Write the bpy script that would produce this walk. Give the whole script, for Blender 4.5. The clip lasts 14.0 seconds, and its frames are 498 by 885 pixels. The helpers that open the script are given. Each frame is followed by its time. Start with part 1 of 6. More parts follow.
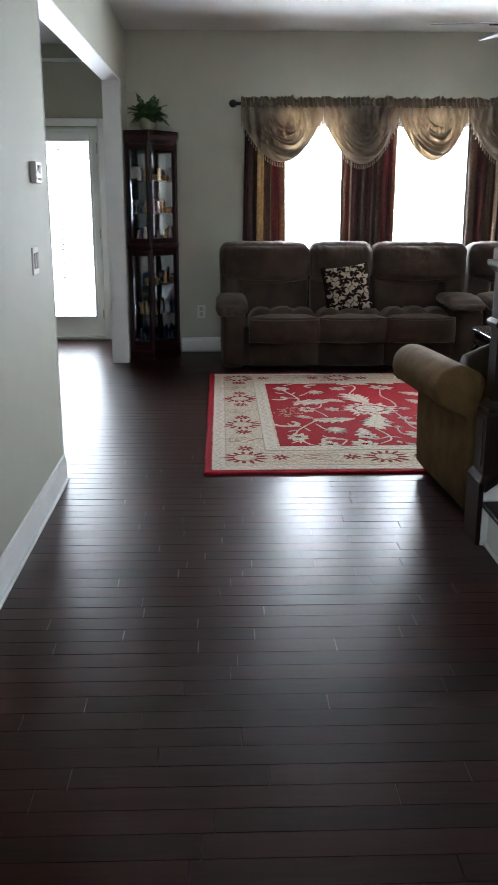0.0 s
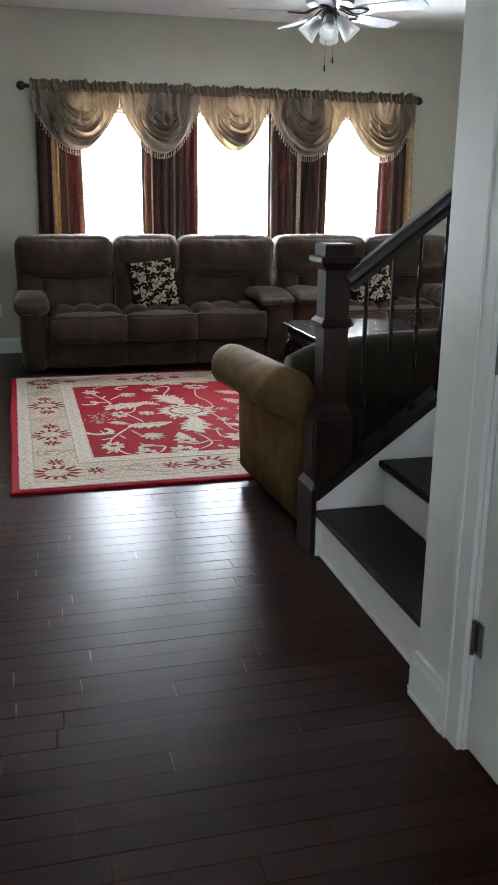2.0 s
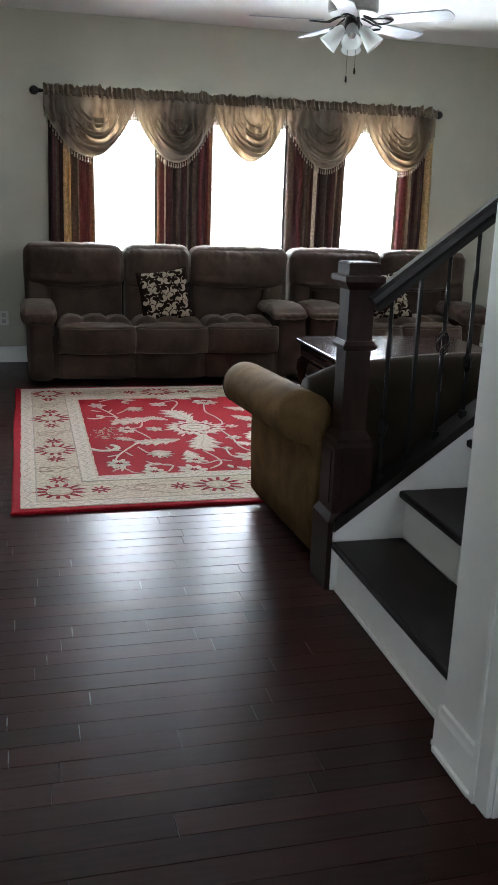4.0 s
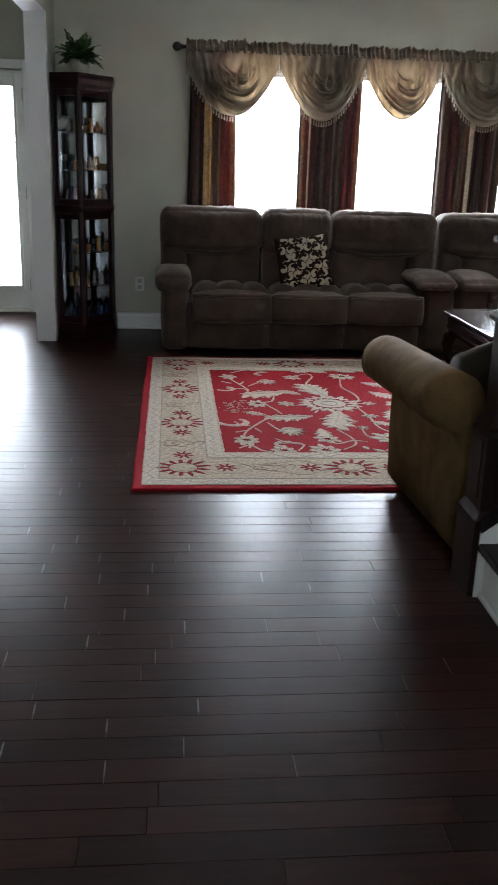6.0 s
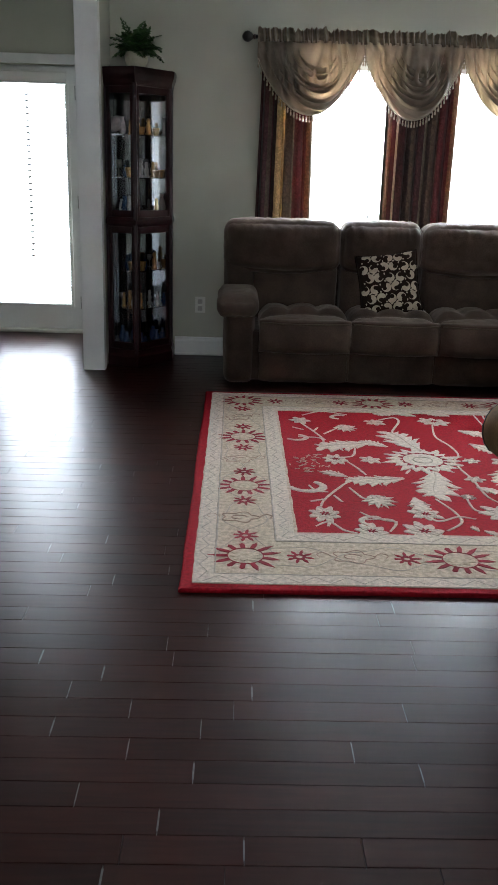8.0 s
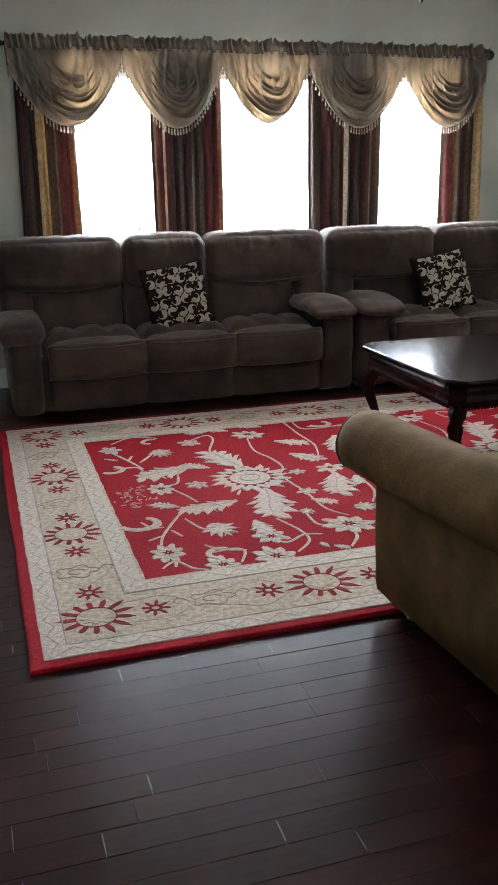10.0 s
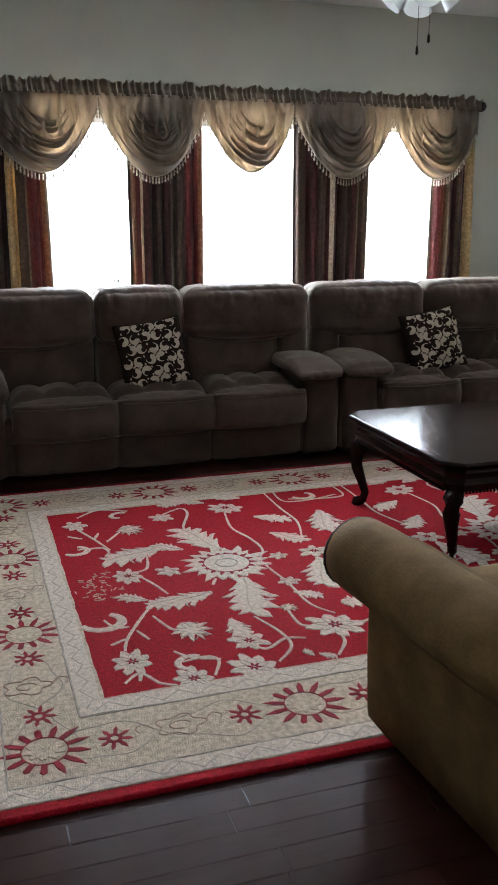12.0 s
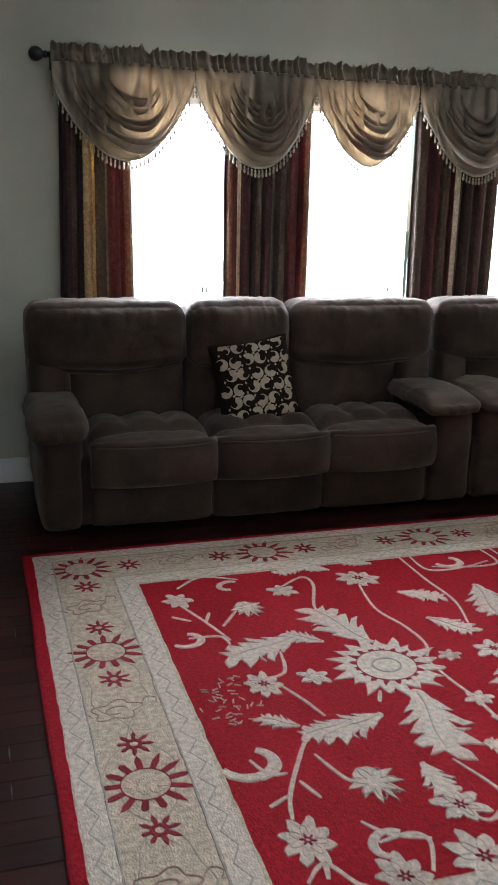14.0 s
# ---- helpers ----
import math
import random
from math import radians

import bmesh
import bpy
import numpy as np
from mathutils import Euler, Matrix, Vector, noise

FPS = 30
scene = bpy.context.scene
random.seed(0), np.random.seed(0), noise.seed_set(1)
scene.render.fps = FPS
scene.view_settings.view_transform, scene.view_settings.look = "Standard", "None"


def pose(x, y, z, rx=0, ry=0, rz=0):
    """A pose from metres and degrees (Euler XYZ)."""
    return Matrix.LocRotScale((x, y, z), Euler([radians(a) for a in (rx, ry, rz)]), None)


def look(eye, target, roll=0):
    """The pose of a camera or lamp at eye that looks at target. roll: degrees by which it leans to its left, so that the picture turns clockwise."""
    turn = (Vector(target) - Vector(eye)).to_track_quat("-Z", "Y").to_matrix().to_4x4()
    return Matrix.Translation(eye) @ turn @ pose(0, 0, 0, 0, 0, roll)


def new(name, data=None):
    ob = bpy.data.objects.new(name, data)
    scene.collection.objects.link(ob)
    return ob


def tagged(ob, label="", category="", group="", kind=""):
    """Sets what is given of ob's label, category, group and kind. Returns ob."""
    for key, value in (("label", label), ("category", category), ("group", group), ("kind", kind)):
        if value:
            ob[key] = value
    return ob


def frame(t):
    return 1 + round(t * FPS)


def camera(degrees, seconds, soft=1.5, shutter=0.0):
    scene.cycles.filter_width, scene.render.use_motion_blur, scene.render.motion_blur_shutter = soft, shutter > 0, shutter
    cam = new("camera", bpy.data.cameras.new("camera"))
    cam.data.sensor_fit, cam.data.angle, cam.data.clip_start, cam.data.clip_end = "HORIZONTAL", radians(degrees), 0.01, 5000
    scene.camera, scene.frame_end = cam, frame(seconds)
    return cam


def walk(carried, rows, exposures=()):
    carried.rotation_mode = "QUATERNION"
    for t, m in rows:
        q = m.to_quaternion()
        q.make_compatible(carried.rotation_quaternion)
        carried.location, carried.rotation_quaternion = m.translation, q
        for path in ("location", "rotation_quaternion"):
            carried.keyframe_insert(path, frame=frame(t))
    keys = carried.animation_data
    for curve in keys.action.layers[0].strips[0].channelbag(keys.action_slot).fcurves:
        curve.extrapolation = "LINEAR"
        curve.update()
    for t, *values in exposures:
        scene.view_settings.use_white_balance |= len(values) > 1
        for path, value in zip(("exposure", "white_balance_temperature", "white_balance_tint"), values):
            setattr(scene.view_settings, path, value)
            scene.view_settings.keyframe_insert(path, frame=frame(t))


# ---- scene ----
cam = camera(31.7, 14.0, shutter=0.3)
EXPOSURES = ((0, 0.88), (0.5, 0.70), (1, 0.58), (1.5, 0.76), (2, 1.12), (4.5, 1.02), (5.5, 0.86), (6, 0.75), (8, 0.88), (11.5, 1.05), (12, 0.78), (13, 0.70), (14, 0.74))
PATH = [
    (0, (0.279, -0.24, 1.41), (0.341, 1.685, 0.87), 0.1),
    (0.5, (0.276, -0.166, 1.412), (0.444, 1.749, 0.86), 0.1),
    (1, (0.269, -0.069, 1.414), (0.55, 1.833, 0.86), 0.1),
    (1.5, (0.236, 0.02, 1.401), (0.623, 1.902, 0.843), 1.0),
    (2, (0.27, 0.092, 1.405), (0.761, 1.949, 0.851), 0.7),
    (4.5, (0.287, 0.329, 1.414), (0.748, 2.201, 0.884), 2.7),
    (5, (0.314, 0.387, 1.412), (0.735, 2.265, 0.87), 3.5),
    (5.5, (0.346, 0.482, 1.385), (0.659, 2.377, 0.828), 2.9),
    (6, (0.348, 0.598, 1.363), (0.528, 2.495, 0.755), 1.8),
    (6.5, (0.313, 0.769, 1.355), (0.426, 2.669, 0.742), 1.5),
    (7, (0.303, 1.091, 1.357), (0.413, 2.989, 0.735), 1.5),
    (7.5, (0.35, 1.334, 1.38), (0.42, 3.237, 0.769), 1.5),
    (8, (0.348, 1.501, 1.374), (0.389, 3.407, 0.77), 1.7),
    (8.5, (0.263, 1.6, 1.38), (0.409, 3.503, 0.782), 1.4),
    (9, (0.14, 1.723, 1.35), (0.555, 3.585, 0.747), 0.2),
    (11.5, (0.218, 1.975, 1.474), (0.832, 3.802, 0.939), -1.1),
    (12, (0.274, 2.19, 1.487), (0.882, 4.025, 0.974), 0.1),
    (12.5, (0.225, 2.402, 1.488), (0.817, 4.244, 0.984), 0.3),
    (13, (0.102, 2.646, 1.484), (0.699, 4.486, 0.975), 0.5),
    (13.5, (0.072, 2.942, 1.429), (0.675, 4.78, 0.921), 0.9),
    (14, (0.06, 3.191, 1.447), (0.635, 5.04, 0.946), 1.2),
]
walk(cam, [(t, look(eye, target, roll)) for t, eye, target, roll in PATH], EXPOSURES)

# ---- world and light ----
world = bpy.data.worlds.new("world")
scene.world = world
world.use_nodes = True
_wn = world.node_tree
_sky = _wn.nodes.new("ShaderNodeTexSky")
_sky.sky_type = "NISHITA"
_sky.sun_disc = False
_sky.sun_elevation = radians(55)
_sky.sun_rotation = radians(150)
_wn.links.new(_sky.outputs[0], _wn.nodes["Background"].inputs[0])
_wn.nodes["Background"].inputs[1].default_value = 0.12

sun_data = bpy.data.lights.new("sun", "SUN")
sun_data.energy, sun_data.angle, sun_data.color = 1.0, radians(12), (1, 0.96, 0.9)
sun = new("sun", sun_data)
sun.matrix_world = look((2, 0, 12), (1, -4, 0))


def window_light(x, y, z, w, h, watts, facing=-1):
    """Daylight entering at an opening in a wall that faces -y (or +y)."""
    d = bpy.data.lights.new("daylight", "AREA")
    d.shape, d.size, d.size_y, d.energy, d.color = "RECTANGLE", w, h, watts, (0.815, 0.90, 1.0)
    ob = new("daylight", d)
    ob.matrix_world = look((x, y, z), (x, y + facing, z))
    return ob


WALL_Y = 8.0           # living-room window wall
DOOR_Y = 8.75          # breakfast-room back wall
LEFT_X = -0.535        # hall and living-room side of the wall with the opening
RIGHT_X = 5.0
HALL_X = 1.326          # hall face of the stair wall
CEIL = 2.79
WINDOWS = ((0.70, 1.52), (1.72, 2.62), (2.87, 3.72))
WIN_Z = (0.62, 2.07)
for a, b in WINDOWS:
    window_light((a + b) / 2, WALL_Y + 0.30, (WIN_Z[0] + WIN_Z[1]) / 2, b - a + 0.05, WIN_Z[1] - WIN_Z[0] + 0.05, 108 * (b - a) / 0.857)
window_light(-1.34, DOOR_Y + 0.3, 1.08, 0.70, 1.75, 42)
window_light(0.395, -2.6 - 0.20, 1.42, 0.56, 1.02, 9, 1)

# ---- materials ----


def mat(name, color, rough=0.6, metal=0.0, vary=0.25, scale=8.0, bump=0.1, bump_scale=80.0, stretch=(1, 1, 1), spec=0.5,
        coord="Object", sheen=0.0, tint=None, rand=0.0, folds=0.0):
    """Principled surface with variation at two scales and a fine relief."""
    m = bpy.data.materials.new(name)
    m.use_nodes = True
    t = m.node_tree
    n, l = t.nodes, t.links
    p = n["Principled BSDF"]
    tc = n.new("ShaderNodeTexCoord")
    mp = n.new("ShaderNodeMapping")
    mp.inputs["Scale"].default_value = stretch
    if coord == "World":
        l.new(n.new("ShaderNodeNewGeometry").outputs["Position"], mp.inputs[0])
    else:
        l.new(tc.outputs[coord], mp.inputs[0])
    big = n.new("ShaderNodeTexNoise")
    big.inputs["Scale"].default_value = scale
    big.inputs["Detail"].default_value = 4
    fine = n.new("ShaderNodeTexNoise")
    fine.inputs["Scale"].default_value = bump_scale
    fine.inputs["Detail"].default_value = 3
    l.new(mp.outputs[0], big.inputs[0])
    l.new(mp.outputs[0], fine.inputs[0])
    ramp = n.new("ShaderNodeValToRGB")
    other = tint or tuple(c * (1 - vary) for c in color)
    ramp.color_ramp.elements[0].color = (*other, 1)
    ramp.color_ramp.elements[0].position = 0.3
    ramp.color_ramp.elements[1].color = (*[min(1, c * (1 + vary * 0.4)) for c in color], 1)
    ramp.color_ramp.elements[1].position = 0.7
    l.new(big.outputs[0], ramp.inputs[0])
    mix = n.new("ShaderNodeMix")
    mix.data_type, mix.blend_type = "RGBA", "MULTIPLY"
    mix.inputs[0].default_value = min(1, vary * 1.2)
    l.new(ramp.outputs[0], mix.inputs[6])
    l.new(fine.outputs[0], mix.inputs[7])
    out = mix.outputs[2]
    if rand:
        info = n.new("ShaderNodeObjectInfo")
        hsv = n.new("ShaderNodeHueSaturation")
        mr = n.new("ShaderNodeMapRange")
        mr.inputs[3].default_value, mr.inputs[4].default_value = 1 - rand, 1 + rand
        l.new(info.outputs["Random"], mr.inputs[0])
        l.new(mr.outputs[0], hsv.inputs["Value"])
        l.new(out, hsv.inputs["Color"])
        out = hsv.outputs[0]
    l.new(out, p.inputs["Base Color"])
    rr = n.new("ShaderNodeMapRange")
    rr.inputs[3].default_value, rr.inputs[4].default_value = rough * 0.88, min(1, rough * 1.12)
    l.new(big.outputs[0], rr.inputs[0])
    l.new(rr.outputs[0], p.inputs["Roughness"])
    p.inputs["Metallic"].default_value = metal
    p.inputs["Specular IOR Level"].default_value = spec
    if sheen:
        p.inputs["Sheen Weight"].default_value = sheen
        p.inputs["Sheen Roughness"].default_value = 0.5
        p.inputs["Sheen Tint"].default_value = (1.0, 0.86, 0.76, 1)
    if bump:
        b = n.new("ShaderNodeBump")
        b.inputs["Strength"].default_value = bump
        b.inputs["Distance"].default_value = 0.004
        l.new(fine.outputs[0], b.inputs["Height"])
        l.new(b.outputs[0], p.inputs["Normal"])
    if folds:
        # soft creases of stretched cloth
        crease = n.new("ShaderNodeTexNoise")
        crease.inputs["Scale"].default_value = 6.0
        crease.inputs["Detail"].default_value = 1
        crease.inputs["Distortion"].default_value = 1.0
        l.new(mp.outputs[0], crease.inputs[0])
        f = n.new("ShaderNodeBump")
        f.inputs["Strength"].default_value = folds
        f.inputs["Distance"].default_value = 0.03
        l.new(crease.outputs[0], f.inputs["Height"])
        if bump:
            l.new(b.outputs[0], f.inputs["Normal"])
        l.new(f.outputs[0], p.inputs["Normal"])
    return m


def glass_mat(name, rough=0.0, color=(1, 1, 1)):
    m = bpy.data.materials.new(name)
    m.use_nodes = True
    p = m.node_tree.nodes["Principled BSDF"]
    p.inputs["Base Color"].default_value = (*color, 1)
    p.inputs["Transmission Weight"].default_value = 1
    p.inputs["Roughness"].default_value = rough
    p.inputs["IOR"].default_value = 1.45
    return m


def cloth_mat(name, colors, through_light, stripes=0.0, rough=0.75, through_gain=(1, 1, 1), satin=False):
    """Woven cloth that lets some light through, in a colour raised above its own to look backlit; stripes: how many
    metres one set of stripes takes (by UV u).
    """
    m = bpy.data.materials.new(name)
    m.use_nodes = True
    t = m.node_tree
    n, l = t.nodes, t.links
    p = n["Principled BSDF"]
    tc = n.new("ShaderNodeTexCoord")
    ramp = n.new("ShaderNodeValToRGB")
    ramp.color_ramp.interpolation = "CONSTANT" if stripes else "LINEAR"
    els = ramp.color_ramp.elements
    for i, c in enumerate(colors):
        e = els[i] if i < 2 else els.new(i / len(colors))
        e.position = i / len(colors)
        e.color = (*c, 1)
    if stripes:
        sep = n.new("ShaderNodeSeparateXYZ")
        l.new(tc.outputs["UV"], sep.inputs[0])
        mul = n.new("ShaderNodeMath")
        mul.operation = "MULTIPLY"
        mul.inputs[1].default_value = 1 / stripes
        l.new(sep.outputs[0], mul.inputs[0])
        fr = n.new("ShaderNodeMath")
        fr.operation = "FRACT"
        l.new(mul.outputs[0], fr.inputs[0])
        l.new(fr.outputs[0], ramp.inputs[0])
    nz = n.new("ShaderNodeTexNoise")
    nz.inputs["Scale"].default_value = 9 if satin else 60
    nz.inputs["Detail"].default_value = 5
    l.new(tc.outputs["Object"], nz.inputs[0])
    if not stripes:
        l.new(nz.outputs[0], ramp.inputs[0])
    vor = n.new("ShaderNodeTexNoise")
    vor.inputs["Scale"].default_value = 46
    vor.inputs["Detail"].default_value = 2
    vor.inputs["Distortion"].default_value = 1.2
    l.new(tc.outputs["Object"], vor.inputs[0])
    damask = n.new("ShaderNodeMapRange")
    damask.inputs[1].default_value, damask.inputs[2].default_value = 0.47, 0.56
    damask.inputs[3].default_value, damask.inputs[4].default_value = (0.55, 1.2) if stripes else (0.9, 1.05)
    l.new(vor.outputs[0], damask.inputs[0])
    mix = n.new("ShaderNodeMix")
    mix.data_type, mix.blend_type = "RGBA", "MULTIPLY"
    mix.inputs[0].default_value = 0.0 if satin else 0.55
    l.new(ramp.outputs[0], mix.inputs[6])
    l.new(damask.outputs[0], mix.inputs[7])
    l.new(mix.outputs[2], p.inputs["Base Color"])
    p.inputs["Roughness"].default_value = rough
    p.inputs["Specular IOR Level"].default_value = 0.6 if satin else 0.3
    p.inputs["Sheen Weight"].default_value = 0.15
    bump = n.new("ShaderNodeBump")
    bump.inputs["Strength"].default_value = 0.03 if satin else 0.15
    bump.inputs["Distance"].default_value = 0.003
    l.new(nz.outputs[0], bump.inputs["Height"])
    l.new(bump.outputs[0], p.inputs["Normal"])
    # backlit brightness is put into the colour: cloth colour times a gain above 1
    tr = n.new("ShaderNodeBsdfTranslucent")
    backlit = n.new("ShaderNodeMix")
    backlit.data_type, backlit.blend_type = "RGBA", "MULTIPLY"
    backlit.inputs[0].default_value = 1
    backlit.inputs[7].default_value = (*through_gain, 1)
    l.new(mix.outputs[2], backlit.inputs[6])
    l.new(backlit.outputs[2], tr.inputs[0])
    ms = n.new("ShaderNodeMixShader")
    ms.inputs[0].default_value = through_light
    l.new(p.outputs[0], ms.inputs[1])
    l.new(tr.outputs[0], ms.inputs[2])
    l.new(ms.outputs[0], n["Material Output"].inputs[0])
    return m


M_WALL = mat("wall_paint", (0.495, 0.490, 0.408), 0.7, vary=0.06, scale=3, bump=0.08, bump_scale=220)
M_CEIL = mat("ceiling_paint", (0.70, 0.70, 0.68), 0.85, vary=0.05, scale=2, bump=0.1, bump_scale=180)
M_TRIM = mat("white_trim", (0.86, 0.86, 0.85), 0.4, vary=0.05, scale=5, bump=0.03, bump_scale=60)
M_GAP = mat("floor_underlay", (0.012, 0.007, 0.005), 0.8, vary=0.3)
M_WORN = mat("worn_wood_end", (0.12, 0.108, 0.104), 0.5, vary=0.4, scale=60)
M_STAIN = mat("dark_stained_wood", (0.035, 0.016, 0.013), 0.48, spec=0.12, vary=0.45, scale=9, bump=0.12, bump_scale=60, stretch=(1, 1, 0.15))
M_TREAD = mat("dark_tread_wood", (0.011, 0.006, 0.005), 0.40, spec=0.14, vary=0.4, scale=7, bump=0.1, bump_scale=60, stretch=(1, 0.12, 1))
M_RAIL = mat("black_rail_wood", (0.014, 0.011, 0.010), 0.36, vary=0.3, scale=12, bump=0.05)
M_IRON = mat("black_iron", (0.012, 0.012, 0.013), 0.42, metal=0.6, vary=0.3, scale=40, bump=0.15)
M_CHERRY = mat("cherry_wood", (0.034, 0.007, 0.008), 0.34, spec=0.3, vary=0.5, scale=8, bump=0.06, bump_scale=70, stretch=(1, 1, 0.12))
M_TABLE = mat("mahogany_wood", (0.018, 0.0085, 0.0075), 0.19, spec=0.08, vary=0.3, scale=6, bump=0.07, bump_scale=55, stretch=(0.25, 1, 1))
M_SOFA = mat("grey_brown_suede", (0.078, 0.049, 0.036), 0.75, vary=0.45, scale=6, bump=0.22, bump_scale=120, sheen=0.26, spec=0.16, folds=0.34)
M_SOFA_DK = mat("suede_seam", (0.12, 0.095, 0.075), 0.9, vary=0.2, scale=9, bump=0.2, spec=0.15)
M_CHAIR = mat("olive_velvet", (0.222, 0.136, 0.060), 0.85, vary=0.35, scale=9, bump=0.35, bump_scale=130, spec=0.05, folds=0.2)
# darker copy of the chair velvet: shade of the rear side put into the colour
M_CHAIR_SHADE = mat("shaded_velvet", (0.034, 0.024, 0.014), 0.85, vary=0.3, scale=6, bump=0.3, bump_scale=160, sheen=0.08, spec=0.12)
M_RUG_RED = mat("red_wool", (0.40, 0.009, 0.020), 0.95, vary=0.34, scale=70, bump=1.0, bump_scale=180, spec=0.08, coord="World")
M_RUG_CREAM = mat("cream_wool", (0.71, 0.57, 0.44), 0.95, vary=0.36, scale=55, bump=1.0, bump_scale=180, spec=0.08, coord="World")
M_RUG_IVORY = mat("ivory_wool", (0.77, 0.65, 0.55), 0.95, vary=0.32, scale=60, bump=1.0, bump_scale=180, spec=0.08, coord="World")
M_RUG_DEEP = mat("deep_red_wool", (0.34, 0.022, 0.040), 0.95, vary=0.35, scale=30, bump=0.7, bump_scale=260, spec=0.15, coord="World")
M_RUG_FAINT = mat("faint_wool", (0.47, 0.41, 0.36), 0.95, vary=0.3, scale=30, bump=0.7, bump_scale=260, spec=0.1, coord="World")
M_RUG_VEIN = mat("vein_wool", (0.57, 0.48, 0.40), 0.95, vary=0.3, scale=40, bump=0.7, bump_scale=200, spec=0.08, coord="World")
M_RUG_ROSE = mat("rose_grey_wool", (0.42, 0.27, 0.22), 0.95, vary=0.3, scale=30, bump=0.7, bump_scale=260, spec=0.1, coord="World")
M_SWAG = cloth_mat("satin_swag", ((0.19, 0.150, 0.114), (0.225, 0.180, 0.138), (0.165, 0.130, 0.097)), 0.41, rough=0.38, through_gain=(2.6, 2.6, 2.5), satin=True)
M_HEADER = cloth_mat("satin_header", ((0.180, 0.140, 0.100), (0.21, 0.165, 0.117), (0.155, 0.12, 0.085)), 0.10, rough=0.45, through_gain=(1.5, 1.3, 1.1), satin=True)
WINE, WINE_DK, UMBER, GOLD, OLIVE, RUST = (0.110, 0.028, 0.029), (0.070, 0.026, 0.026), (0.090, 0.060, 0.042), (0.50, 0.35, 0.175), (0.19, 0.16, 0.115), (0.17, 0.090, 0.052)
RED, DARK, CREAM = (0.135, 0.042, 0.036), (0.055, 0.033, 0.028), (0.58, 0.48, 0.35)
STRIPES = (WINE_DK, DARK, WINE_DK, UMBER, WINE_DK, DARK, GOLD, GOLD, GOLD, UMBER, UMBER, OLIVE, RED, WINE, RED, WINE, RUST, OLIVE)
STRIPES_IN = (UMBER, RUST, WINE, CREAM, WINE_DK, DARK, DARK, UMBER, DARK, WINE_DK, OLIVE, DARK, UMBER, UMBER, WINE, WINE_DK, WINE, RUST)
M_CURTAIN_IN = cloth_mat("wine_striped_curtain", STRIPES_IN, 0.20, stripes=0.50, through_gain=(1.6, 1.55, 1.5))
M_CURTAIN = cloth_mat("striped_curtain", STRIPES, 0.21, stripes=0.36, through_gain=(1.6, 1.55, 1.5))
M_BEAD = mat("bead_trim", (0.40, 0.33, 0.24), 0.35, vary=0.2)
M_PIL = mat("pillow_dark", (0.024, 0.014, 0.010), 0.9, vary=0.3, scale=20, bump=0.3, bump_scale=250, spec=0.08)
M_PIL_LT = mat("pillow_cream", (0.47, 0.39, 0.30), 0.8, vary=0.2, scale=30, bump=0.2, bump_scale=250, spec=0.15)
M_STEEL = mat("brushed_nickel", (0.30, 0.29, 0.27), 0.35, metal=0.9, vary=0.15, scale=20, bump=0.05)
M_BLADE = mat("fan_blade", (0.42, 0.44, 0.47), 0.32, vary=0.2, scale=4, bump=0.04, stretch=(0.3, 2, 1))
M_FROST = glass_mat("frosted_glass", 0.45, (0.9, 0.92, 0.9))
M_GLASS = glass_mat("clear_glass", 0.0)
M_PLASTIC = mat("white_plastic", (0.72, 0.71, 0.66), 0.4, vary=0.05, bump=0.02)
M_SCREEN = mat("grey_display", (0.16, 0.18, 0.17), 0.2, vary=0.1, bump=0.0)
M_LEAF = mat("fern_leaf", (0.085, 0.19, 0.055), 0.5, vary=0.5, scale=14, bump=0.1, rand=0.3)
M_POT = mat("ceramic_pot", (0.55, 0.50, 0.38), 0.35, vary=0.2, scale=18, bump=0.05)
M_MIRROR = mat("mirror", (0.34, 0.37, 0.40), 0.04, metal=1.0, vary=0.02, bump=0)
M_BRASS = mat("brass", (0.55, 0.32, 0.12), 0.3, metal=0.9, vary=0.2, bump=0.05)
M_CHINA = mat("white_china", (0.55, 0.52, 0.49), 0.2, vary=0.15, scale=40, bump=0.02)
M_BLUE = mat("blue_glass_ware", (0.03, 0.07, 0.16), 0.15, vary=0.3, bump=0.0)
M_BLIND = mat("blind_slat", (0.80, 0.81, 0.80), 0.5, vary=0.05, bump=0.02)
M_GRASS = mat("lawn", (0.07, 0.12, 0.035), 0.95, vary=0.5, scale=1.5, bump=0.6, bump_scale=40)
M_BLACK = mat("black_plastic", (0.015, 0.015, 0.015), 0.5, vary=0.1, bump=0.02)

# ---- mesh helpers ----


def finish(name, bm, material, smooth=False):
    me = bpy.data.meshes.new(name)
    bmesh.ops.recalc_face_normals(bm, faces=bm.faces)
    bm.to_mesh(me)
    bm.free()
    me.materials.append(material)
    if smooth:
        for p in me.polygons:
            p.use_smooth = True
    return me


def part(name, bm, material, parent=None, label="", smooth=False):
    ob = new(name, finish(name, bm, material, smooth))
    if parent is not None:
        ob.parent = parent
    return tagged(ob, label)


def thing(name, loc, label, category, group="", kind="", rz=0.0):
    ob = new(name)
    ob.matrix_basis = pose(*loc, 0, 0, rz)
    return tagged(ob, label, category, group, kind)


